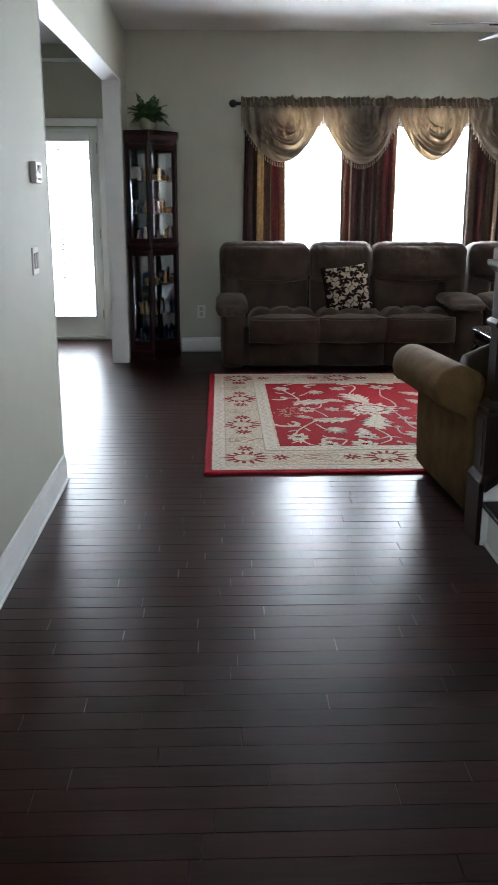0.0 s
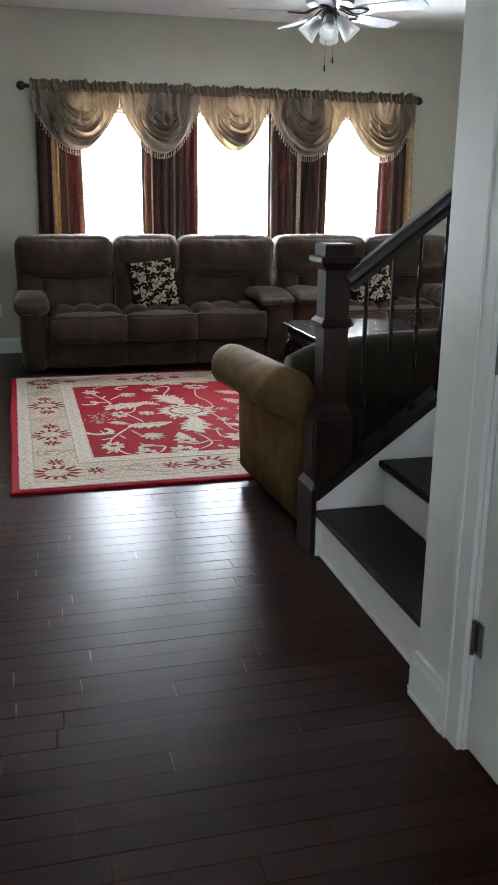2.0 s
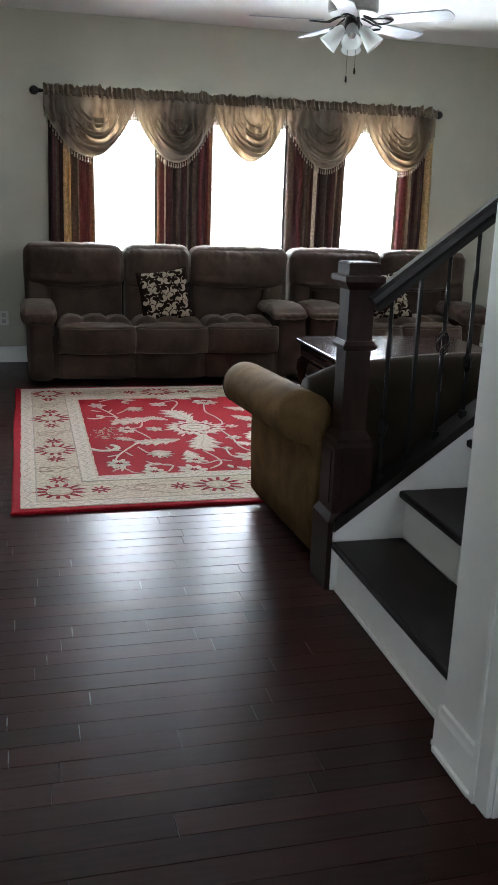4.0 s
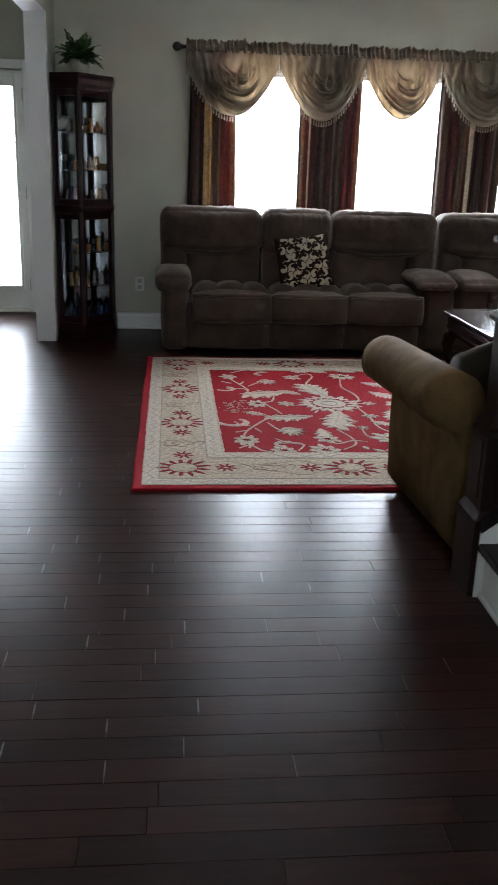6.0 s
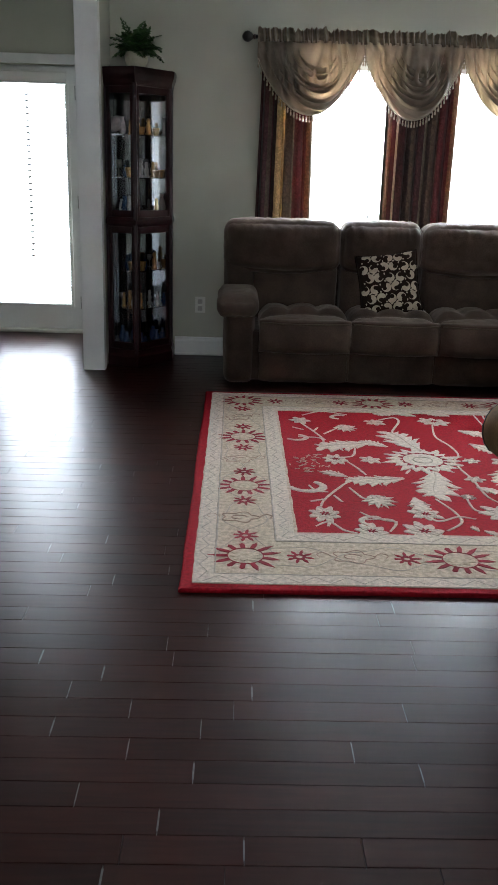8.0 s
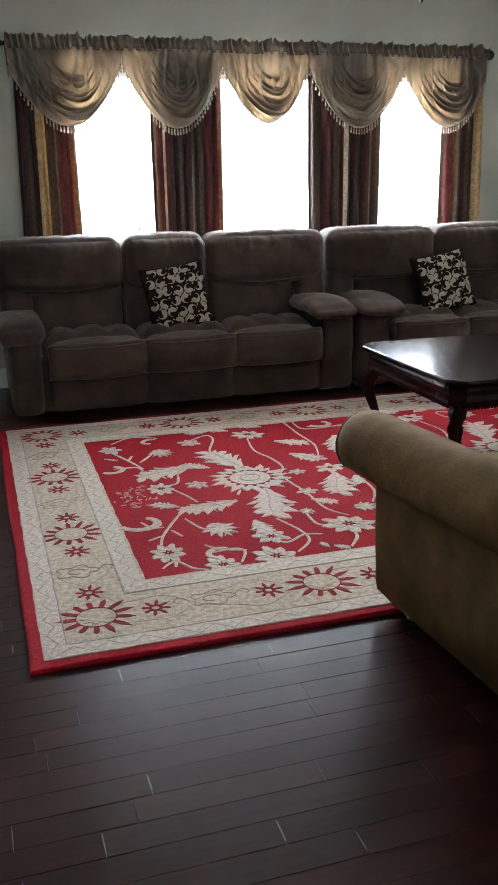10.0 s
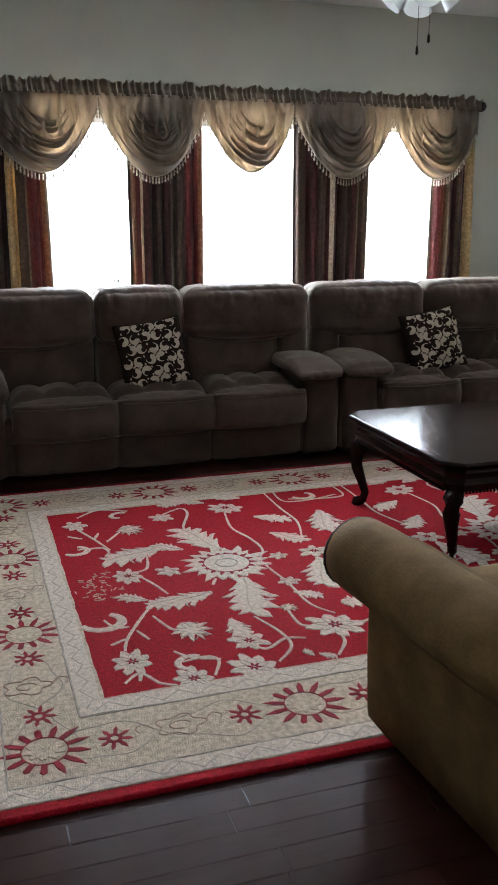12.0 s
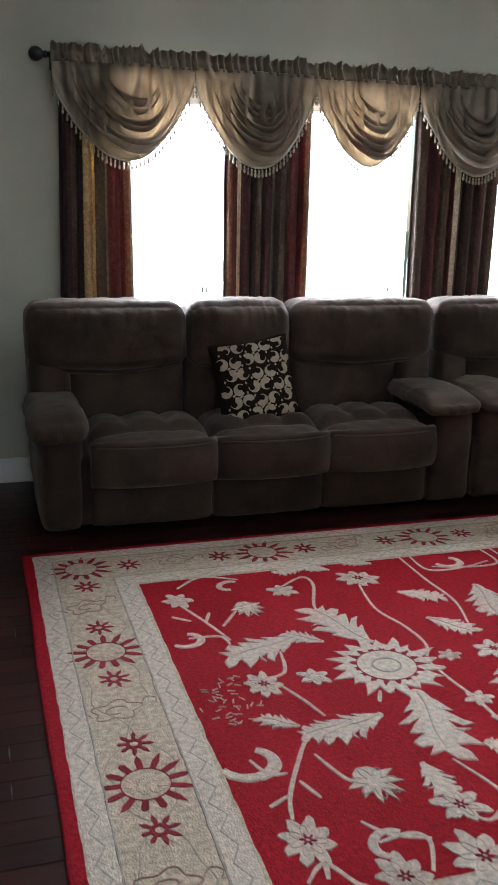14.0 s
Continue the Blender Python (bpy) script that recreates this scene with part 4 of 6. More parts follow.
def curtain_rod():
    r = thing("curtain_rod", (2.14, ROD_Y, ROD_Z), "dark bronze curtain rod with round finials", "curtain rod")
    bm = bmesh.new()
    tube(bm, [(-1.72, 0, 0), (1.73, 0, 0)], 0.013, 12)
    part("rod", bm, M_RAIL, r, smooth=True)
    for sx in (-1, 1):
        bm = bmesh.new()
        lathe(bm, ((0.014, 0), (0.02, 0.006), (0.012, 0.016), (0.022, 0.024), (0.033, 0.04), (0.036, 0.055), (0.030, 0.074), (0.016, 0.086), (0.004, 0.09)), sides=16)
        bmesh.ops.transform(bm, matrix=pose(sx * 1.69, 0, 0, 0, sx * 90, 0), verts=bm.verts)
        part("finial", bm, M_RAIL, r, smooth=True)
        part("bracket", boxes((sx * 1.66 - 0.008, sx * 1.66 + 0.008, -0.005, 0.094, -0.022, -0.012), (sx * 1.66 - 0.012, sx * 1.66 + 0.012, 0.086, 0.094, -0.06, 0.03)), M_RAIL, r)


def valance():
    v = thing("valance", (2.14, ROD_Y, ROD_Z), "beige satin swag valance with beaded fringe", "valance")
    ox, oy, oz = 2.14, ROD_Y, ROD_Z
    x0, x1 = SWAG_X[0], SWAG_X[-1]

    def head(u, w):
        x = x0 - ox + (x1 - x0) * u
        n1 = noise.noise(Vector((x * 9, 0, 0)))
        n2 = noise.noise(Vector((x * 24, 3, 0)))
        n3 = noise.noise(Vector((x * 55, 8, 0)))
        top = 0.052 + 0.020 * n1 + 0.022 * n2 + 0.020 * n3
        z = -0.034 + w * (top + 0.034)
        amp = 0.011 + 0.020 * abs(w - 0.5)
        y = -0.042 + amp * (0.9 * math.sin(x * 150 + 5 * n1 + 1.6 * w * (1 + n2)) + 0.5 * math.sin(x * 61 + 4 * n2 + 2.0 * w))
        y -= 0.010 * math.exp(-((w - 0.62) / 0.14) ** 2) * -1
        return Vector((x, y, z))
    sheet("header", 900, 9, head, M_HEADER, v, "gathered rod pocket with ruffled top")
    for i, (a, b) in enumerate(zip(SWAG_X, SWAG_X[1:])):
        wd = b - a
        front = 0.012 if i % 2 else 0.0
        drop = (0.40, 0.415, 0.385, 0.415, 0.41)[i]
        skew = (0.10, 0.02, 0.05, -0.03, 0.12)[i]

        def low(u):
            s = max(0.0, math.sin(math.pi * min(1, max(0, u)) ** (1 + skew * 0.0)))
            side = 0.06 if (i == 0 and u < 0.5) or (i == 4 and u > 0.5) else 0.0
            base = -0.095 - (drop - 0.01) * s ** 0.82
            return base - side * (1 - s) * 0.5

        fx = (0.60, 0.56, 0.60, 0.52, 0.58)[i]

        def cloth(u, w, a=a, wd=wd, i=i, front=front, fx=fx):
            # the cloth hangs in nested U-shaped folds round a knot high in the middle
            s = math.sin(math.pi * u)
            z0 = -0.018
            z = z0 + w * (low(u) - z0)
            x = a - ox + wd * u
            n = noise.noise(Vector((u * 2.6 + i * 7, w * 2.0, i)))
            kx, kz = (u - fx) * wd, z + 0.24
            # distance from a point above the knot, drawn out upwards: its level lines are U shapes
            up = max(0.0, kz)
            r = math.hypot(kx * 1.15, kz if kz < 0 else up * 0.30)
            fold = math.sin((r + 0.10 * r * r) * 62 + 2.8 * n + 0.9 * math.sin(7 * u + i) + 2.0 * (u - fx))
            fold = abs(fold) ** 0.8 * (1 if fold > 0 else -0.8)
            soft = min(1, w * 2.5) * min(1, s * 2.2) * (1 - 0.55 * max(0, w - 0.75) * 4)
            amp = (0.043 - 0.014 * min(1, r * 3)) * soft * (0.75 + 0.7 * noise.noise(Vector((u * 3, i * 3.3, w * 2))))
            pleat = 0.011 * math.sin(u * 62 + 5 * n) * max(0, 1 - w * 1.5) * min(1, s * 3)
            depth = 0.055 * s * w ** 0.7 + 0.03 * s * math.exp(-(r / 0.10) ** 2) + front
            knot = -0.035 * math.exp(-((kx) / 0.03) ** 2 - ((kz - 0.02) / 0.045) ** 2)
            return Vector((x + 0.012 * n * s * w, -0.028 - depth - amp * fold - pleat - knot, z))
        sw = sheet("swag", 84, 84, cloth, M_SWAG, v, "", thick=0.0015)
        for k in range(6):
            dk = drop * (0.33 + 0.115 * k + 0.025 * math.sin(3.7 * k + 2 * i))
            ml, mr_ = fx * (0.62 - 0.098 * k), (1 - fx) * (0.64 - 0.10 * k + 0.05 * math.sin(2.9 * k + i))
            wob = 0.4 * math.sin(k * 2.1 + i)

            def roll(t, q, dk=dk, ml=ml, mr_=mr_, k=k, wob=wob):
                uu = fx - (fx - ml) * (1 - 2 * t) if t < 0.5 else fx + (1 - mr_ - fx) * (2 * t - 1)
                e = math.sin(math.pi * t)
                prof = e ** (0.62 + 0.06 * wob)
                wide = (0.010 + 0.024 * e) * (1 + 0.25 * math.sin(5 * t + k + i))
                z = -0.075 - dk * prof - (q - 0.5) * wide
                hump = math.sin(math.pi * (0.12 + 0.76 * q))
                base = 0.030 + 0.055 * e * (dk / drop) ** 0.7 + front
                y = -0.030 - base - 0.013 * hump * (0.35 + 0.65 * e) - 0.006 * math.sin(9 * t + k) * e + 0.02 * (q - 0.5) * e
                return Vector((a - ox + wd * uu, y, z))
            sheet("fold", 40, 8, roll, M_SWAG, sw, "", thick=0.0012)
        bm = bmesh.new()
        npt = 34
        for k in range(npt + 1):
            u = 0.01 + 0.98 * k / npt
            p = cloth(u, 1.0)
            tube(bm, [p + Vector((0, -0.003, 0.004)), p + Vector((0, -0.003, -0.012))], 0.0012, 4)
            lathe(bm, ((0.001, -0.010), (0.0045, -0.014), (0.0055, -0.019), (0.003, -0.024), (0.0035, -0.027), (0.0065, -0.036), (0.0045, -0.046), (0.001, -0.049)), p + Vector((0, -0.003, 0)), 7)
        tagged(part("bead_fringe", bm, M_BEAD, sw, "hanging glass bead fringe", smooth=True), "", "", "", "stuff")
        bm = bmesh.new()
        tube(bm, [cloth(0.005 + 0.99 * k / 40, 1.0) + Vector((0, -0.003, 0)) for k in range(41)], 0.005, 6)
        part("braid", bm, M_BEAD, sw, "", smooth=True)


def curtain_panel(xa, xb, wa, wb, phase, label, cloth):
    """Hangs from the rod to the floor between xa..xb at the top and wa..wb at sofa height."""
    c = thing("curtain", ((xa + xb) / 2, ROD_Y + 0.02, 0), label, "curtain", "striped curtain panels")
    ox = (xa + xb) / 2
    folds = max(4, round((xb - xa) / 0.075))

    def fn(u, w):
        k = w
        l, r = xa + (wa - xa) * k, xb + (wb - xb) * k
        n = noise.noise(Vector((u * 4 + phase, w * 0.8, 0)))
        uu = u + 0.02 * math.sin(u * math.tau * folds + 1.0)
        x = l + (r - l) * uu - ox
        y = 0.012 + 0.024 * math.sin(u * math.tau * folds + phase + 1.3 * n) * (0.5 + 0.5 * min(1, w * 3)) + 0.008 * n
        return Vector((x, y, ROD_Z - 0.02 - w * (ROD_Z - 0.045)))
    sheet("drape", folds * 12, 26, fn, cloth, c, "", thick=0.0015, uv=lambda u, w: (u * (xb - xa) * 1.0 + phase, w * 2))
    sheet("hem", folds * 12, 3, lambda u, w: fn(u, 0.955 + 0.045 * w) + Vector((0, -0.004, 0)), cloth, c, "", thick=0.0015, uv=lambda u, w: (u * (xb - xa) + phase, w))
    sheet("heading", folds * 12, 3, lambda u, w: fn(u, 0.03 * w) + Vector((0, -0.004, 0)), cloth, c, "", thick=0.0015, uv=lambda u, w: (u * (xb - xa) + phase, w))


curtain_rod()
valance()
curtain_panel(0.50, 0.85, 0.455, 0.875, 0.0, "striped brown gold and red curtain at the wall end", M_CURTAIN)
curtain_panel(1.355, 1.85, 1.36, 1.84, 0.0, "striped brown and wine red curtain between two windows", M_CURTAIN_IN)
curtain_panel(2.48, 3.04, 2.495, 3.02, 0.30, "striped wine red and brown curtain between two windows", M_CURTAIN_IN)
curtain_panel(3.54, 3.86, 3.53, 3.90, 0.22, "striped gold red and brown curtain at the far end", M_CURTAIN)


# ---- rug ----
RX0, RX1, RY0, RY1 = 0.185, 3.785, 4.155, 6.84
FX0, FX1, FY0, FY1 = 0.615, 3.355, 4.645, 6.415
RC = (1.985, 5.4975)


def catmull(pts, n=8):
    out = []
    p = [pts[0]] + list(pts) + [pts[-1]]
    for i in range(1, len(p) - 2):
        for k in range(n):
            t = k / n
            out.append(tuple(0.5 * (2 * p[i][d] + (p[i + 1][d] - p[i - 1][d]) * t + (2 * p[i - 1][d] - 5 * p[i][d] + 4 * p[i + 1][d] - p[i + 2][d]) * t * t
                                    + (3 * p[i][d] - p[i - 1][d] - 3 * p[i + 1][d] + p[i + 2][d]) * t ** 3) for d in (0, 1)))
    out.append(pts[-1])
    return out


def prism(bm, outline, z1=0.0014, z0=-0.004, star=False):
    """Flat raised tuft with sloping rim, from an outline around its own middle."""
    size = max(math.hypot(*p) for p in outline)
    dense = []
    for p, q in zip(outline, outline[1:] + outline[:1]):
        for t in (0.0, 0.5):
            x, y = p[0] + (q[0] - p[0]) * t, p[1] + (q[1] - p[1]) * t
            w = 0.095 * size * noise.noise(Vector((x / size * 6.5, y / size * 6.5, len(outline))))
            ln = math.hypot(x, y) or 1
            dense.append((x + w * x / ln + 0.4 * w, y + w * y / ln - 0.4 * w))
    outline = dense
    cx = sum(p[0] for p in outline) / len(outline)
    cy = sum(p[1] for p in outline) / len(outline)
    lo = [bm.verts.new((x, y, z0)) for x, y in outline]
    hi = [bm.verts.new((cx + (x - cx) * 0.95, cy + (y - cy) * 0.95, z1)) for x, y in outline]
    n = len(lo)
    for k in range(n):
        bm.faces.new((lo[k], lo[(k + 1) % n], hi[(k + 1) % n], hi[k]))
    if star:
        mid = bm.verts.new((cx, cy, z1))
        for k in range(n):
            bm.faces.new((hi[k], hi[(k + 1) % n], mid))
    else:
        bmesh.ops.triangulate(bm, faces=[bm.faces.new(hi)], ngon_method="EAR_CLIP")


def strip(bm, pts, w, taper=True, z1=0.0013):
    prev = None
    n = len(pts)
    for i, (x, y) in enumerate(pts):
        a, b = pts[max(0, i - 1)], pts[min(n - 1, i + 1)]
        dx, dy = b[0] - a[0], b[1] - a[1]
        ln = math.hypot(dx, dy) or 1
        ww = w * (0.45 + 0.55 * math.sin(math.pi * (0.1 + 0.8 * i / (n - 1)))) if taper else w
        ww *= 1 + 0.18 * noise.noise(Vector((x * 30, y * 30, 0)))
        nx, ny = -dy / ln * ww, dx / ln * ww
        cur = [bm.verts.new((x + nx, y + ny, -0.003)), bm.verts.new((x + nx * 0.6, y + ny * 0.6, z1)), bm.verts.new((x - nx * 0.6, y - ny * 0.6, z1)), bm.verts.new((x - nx, y - ny, -0.003))]
        if prev:
            for k in range(3):
                bm.faces.new((prev[k], prev[k + 1], cur[k + 1], cur[k]))
        prev = cur


def radial(bm, n, r0, r1, r2, z1=0.0014):
    """One connected ring with n pointed rays."""
    inner, outer = [], []
    for k in range(n * 6):
        c = math.tau * (k // 6 + 0.5) / n
        q = k % 6
        da = (-0.5, -0.27, -0.20, -0.02, 0.20, 0.27)[q] * math.tau / n
        rr = (r1, r1, r1 + (r2 - r1) * 0.62, r2 * (1 + 0.13 * math.sin(k * 2.3)), r1 + (r2 - r1) * 0.62, r1)[q]
        a = c + da
        inner.append((bm.verts.new((r0 * math.cos(a), r0 * math.sin(a), -0.002)), bm.verts.new((r0 * math.cos(a), r0 * math.sin(a), z1))))
        outer.append((bm.verts.new((rr * math.cos(a), rr * math.sin(a), -0.002)), bm.verts.new((rr * 0.985 * math.cos(a), rr * 0.985 * math.sin(a), z1))))
    m = n * 6
    for k in range(m):
        j = (k + 1) % m
        bm.faces.new((inner[k][1], inner[j][1], outer[j][1], outer[k][1]))
        bm.faces.new((outer[k][1], outer[j][1], outer[j][0], outer[k][0]))
        bm.faces.new((inner[k][0], inner[j][0], inner[j][1], inner[k][1]))
    return bm


def m_sunburst():
    return finish("sunburst", radial(bmesh.new(), 13, 0.064, 0.068, 0.126), M_RUG_DEEP)


def m_fan():
    """Half-open spiky blossom."""
    bm = bmesh.new()
    pts = []
    for k in range(15):
        a = radians(-105 + 210 * k / 14)
        rr = 1.0 if k % 2 else 0.52
        pts.append((rr * math.cos(a) * 1.05 - 0.2, rr * math.sin(a) * 0.8))
    pts += [(-0.62, 0.30), (-0.72, 0.0), (-0.62, -0.30)]
    prism(bm, pts, star=True)
    return finish("flower", bm, M_RUG_IVORY)


def m_ring(r, w, material):
    bm = bmesh.new()
    strip(bm, [(r * math.cos(a) * 1.05, r * math.sin(a)) for a in [math.tau * k / 30 for k in range(31)]], w, False)
    return finish("ring", bm, material)


def m_star():
    return finish("rosette", radial(bmesh.new(), 8, 0.012, 0.024, 0.055), M_RUG_DEEP)


def m_squiggle():
    """Faint outlined palmette of the border: a lobed oval with a bud in it and two side tendrils."""
    bm = bmesh.new()
    strip(bm, [((0.066 + 0.012 * math.cos(5 * a)) * math.cos(a), (0.046 + 0.009 * math.cos(5 * a)) * math.sin(a)) for a in [math.tau * k / 40 for k in range(41)]], 0.0030, False)
    strip(bm, [(0.030 * math.cos(a), 0.019 * math.sin(a)) for a in [math.tau * k / 18 for k in range(15)]], 0.0036, False)
    for sx in (-1, 1):
        strip(bm, catmull([(sx * 0.075, 0.0), (sx * 0.10, 0.03), (sx * 0.125, 0.015), (sx * 0.115, -0.01)], 6), 0.0026, False)
    return finish("palmette", bm, M_RUG_ROSE)


def m_leaf(teeth=6):
    """Full, deeply serrated acanthus leaf from (0,0) along +x, 1 long."""
    bm = bmesh.new()
    up, dn = [], []
    for k in range(teeth):
        f = k / teeth
        wid = 0.27 * math.sin(math.pi * (0.10 + 0.80 * f)) ** 0.75
        j = 0.85 + 0.3 * ((k * 7) % 5) / 4
        up += [(f, wid * 0.52), (f + 0.085, wid * 0.80), (f + 0.20, wid * 1.20 * j)]
        dn += [(f, -wid * 0.42), (f + 0.085, -wid * 0.70), (f + 0.19, -wid * 1.02 * j)]
    outline = [(-0.02, 0)] + up + [(1.06, 0.04)] + dn[::-1]
    prism(bm, outline)
    return finish("leaf", bm, M_RUG_IVORY)


def m_flower(lobes, inner):
    """Open blossom: pointed, uneven petals."""
    bm = bmesh.new()
    pts = []
    for k in range(lobes * 6):
        a = math.tau * k / (lobes * 6)
        lob = abs(math.sin(a * lobes / 2))
        tall = 1 + 0.22 * math.sin(a * 2 + lobes) + 0.10 * math.sin(a * 5 + 1)
        r = (inner * 0.86 + (1.05 - inner * 0.86) * lob ** 1.3 * tall)
        pts.append((r * math.cos(a), 0.86 * r * math.sin(a)))
    prism(bm, pts, star=True)
    return finish("flower", bm, M_RUG_IVORY)


def m_veins(n):
    """Thin grey line that runs in and out between the petals."""
    bm = bmesh.new()
    strip(bm, [((0.26 + 0.42 * abs(math.sin(a * n / 2)) ** 1.5) * math.cos(a), 0.86 * (0.26 + 0.42 * abs(math.sin(a * n / 2)) ** 1.5) * math.sin(a))
               for a in [math.tau * k / (n * 10) for k in range(n * 10 + 1)]], 0.020, False, 0.0006)
    return finish("vein", bm, M_RUG_VEIN)


def m_spiky(n, inner):
    bm = bmesh.new()
    pts = []
    for k in range(n * 2):
        a = math.tau * k / (n * 2)
        r = (1.0 + 0.10 * math.sin(k * 1.7)) if k % 2 else inner
        pts.append((r * math.cos(a + 0.05 * (k % 2)), r * math.sin(a + 0.05 * (k % 2))))
    prism(bm, pts, star=True)
    return finish("flower", bm, M_RUG_IVORY)


def m_core():
    return finish("flower_core", radial(bmesh.new(), 6, 0.08, 0.12, 0.30, 0.0024), M_RUG_DEEP)


def m_curl():
    bm = bmesh.new()
    pts = [(0.46 * math.cos(a), 0.40 * math.sin(a)) for a in [0.4 + 3.9 * k / 22 for k in range(23)]]
    strip(bm, pts, 0.15, True)
    return finish("curl", bm, M_RUG_IVORY)


def rug():
    r = thing("rug", (RC[0], RC[1], 0), "red and cream floral wool rug on the dark wood floor", "rug")
    zt = 0.015

    def put(nm, me, x, y, s=1.0, rot=0.0, z=zt, flip=1, lift=1.0):
        # every tuft sits a hair apart in height from its neighbours
        z += 0.0004 * math.sin(x * 91 + y * 57)
        o = new(nm, me)
        o.parent = r
        o.matrix_basis = Matrix.Translation((x - RC[0], y - RC[1], z)) @ Matrix.Rotation(radians(rot), 4, "Z") @ Matrix.Diagonal((s, s * flip, lift, 1))
        return o
    bm = bmesh.new()
    hx, hy = (RX1 - RX0) / 2, (RY1 - RY0) / 2
    # red body with softly uneven edge
    n = 60
    loop = []
    for (ax, ay), (bx, by) in zip(((-hx, -hy), (hx, -hy), (hx, hy), (-hx, hy)), ((hx, -hy), (hx, hy), (-hx, hy), (-hx, -hy))):
        for k in range(n):
            t = k / n
            x, y = ax + (bx - ax) * t, ay + (by - ay) * t
            w = 0.006 * noise.noise(Vector((x * 3, y * 3, 2)))
            loop.append((x + w, y + w))
    rings = [[bm.verts.new((x * k, y * k, z)) for x, y in loop] for k, z in ((1.0, 0.0), (1.0015, 0.006), (0.999, 0.012), (0.995, 0.0145))]
    for r0, r1 in zip(rings, rings[1:]):
        for k in range(len(loop)):
            bm.faces.new((r0[k], r0[(k + 1) % len(loop)], r1[(k + 1) % len(loop)], r1[k]))
    bm.faces.new(rings[0])
    bm.faces.new(rings[-1])
    part("body", bm, M_RUG_RED, r, "red wool body with bound edge", smooth=False)
    e = 0.040

    def frame_sheet(x0, x1, y0, y1, ix0, ix1, iy0, iy1, z, material, nm, wav=0.004):
        bm = bmesh.new()
        out, inn = [], []
        for (a, b, c, d) in (((x0, y0), (x1, y0), (ix0, iy0), (ix1, iy0)), ((x1, y0), (x1, y1), (ix1, iy0), (ix1, iy1)),
                             ((x1, y1), (x0, y1), (ix1, iy1), (ix0, iy1)), ((x0, y1), (x0, y0), (ix0, iy1), (ix0, iy0))):
            for k in range(90):
                t = k / 90
                for lst, p, q in ((out, a, b), (inn, c, d)):
                    x, y = p[0] + (q[0] - p[0]) * t, p[1] + (q[1] - p[1]) * t
                    w = wav * noise.noise(Vector((x * 22, y * 22, z * 900)))
                    lst.append((x + w - RC[0], y + w - RC[1]))
        vo = [bm.verts.new((x, y, z)) for x, y in out]
        vi = [bm.verts.new((x, y, z)) for x, y in inn]
        vd = [bm.verts.new((x, y, z - 0.004)) for x, y in out]
        ve = [bm.verts.new((x, y, z - 0.004)) for x, y in inn]
        m = len(vo)
        for k in range(m):
            j = (k + 1) % m
            bm.faces.new((vo[k], vo[j], vi[j], vi[k]))
            bm.faces.new((vd[k], vd[j], vo[j], vo[k]))
            bm.faces.new((ve[k], ve[j], vi[j], vi[k]))
        part(nm, bm, material, r)
    frame_sheet(RX0 + e, RX1 - e, RY0 + e, RY1 - e, FX0, FX1, FY0, FY1, 0.0160, M_RUG_CREAM, "border")
    # paler zigzag guard bands inside and outside the border
    for d0, d1, ins in ((0.012, 0.085, True), (0.0, 0.072, False)):
        if ins:
            frame_sheet(FX0 - d1, FX1 + d1, FY0 - d1, FY1 + d1, FX0 - d0, FX1 + d0, FY0 - d0, FY1 + d0, 0.0175, M_RUG_IVORY, "guard_band", 0.006)
        else:
            frame_sheet(RX0 + e + 0.004, RX1 - e - 0.004, RY0 + e + 0.004, RY1 - e - 0.004, RX0 + e + d1, RX1 - e - d1, RY0 + e + d1, RY1 - e - d1, 0.0175, M_RUG_IVORY, "guard_band", 0.006)
    # grey lines and zigzags of the guard bands
    for x0, x1, y0, y1 in ((FX0 - 0.088, FX1 + 0.088, FY0 - 0.088, FY1 + 0.088), (RX0 + e + 0.076, RX1 - e - 0.076, RY0 + e + 0.076, RY1 - e - 0.076)):
        bm = bmesh.new()
        for (ax, ay), (bx, by) in zip(((x0, y0), (x1, y0), (x1, y1), (x0, y1)), ((x1, y0), (x1, y1), (x0, y1), (x0, y0))):
            k = int(math.hypot(bx - ax, by - ay) / 0.03)
            strip(bm, [(ax + (bx - ax) * i / k - RC[0] + 0.004 * noise.noise(Vector((i * 0.7, ax, ay))), ay + (by - ay) * i / k - RC[1] + 0.004 * noise.noise(Vector((i * 0.7, ay, 5)))) for i in range(k + 1)], 0.004, False, 0.0008)
        bmesh.ops.translate(bm, verts=bm.verts, vec=(0, 0, 0.0172))
        tagged(part("guard_line", bm, M_RUG_FAINT, r), "", "", "", "stuff")
    for x0, x1, y0, y1, s in ((FX0 - 0.05, FX1 + 0.05, FY0 - 0.05, FY1 + 0.05, 1), (RX0 + e + 0.036, RX1 - e - 0.036, RY0 + e + 0.036, RY1 - e - 0.036, 1)):
        bm = bmesh.new()
        for (ax, ay), (bx, by) in zip(((x0, y0), (x1, y0), (x1, y1), (x0, y1)), ((x1, y0), (x1, y1), (x0, y1), (x0, y0))):
            ln = math.hypot(bx - ax, by - ay)
            k = int(ln / 0.055)
            nx, ny = -(by - ay) / ln, (bx - ax) / ln
            strip(bm, [(ax + (bx - ax) * i / k - RC[0] + nx * 0.022 * (1 if i % 2 else -1) * (0.7 + 0.4 * noise.noise(Vector((i * 1.3, ax, ay)))), ay + (by - ay) * i / k - RC[1] + ny * 0.022 * (1 if i % 2 else -1)) for i in range(k + 1)], 0.0035, False, 0.0008)
        bmesh.ops.translate(bm, verts=bm.verts, vec=(0, 0, 0.0172))
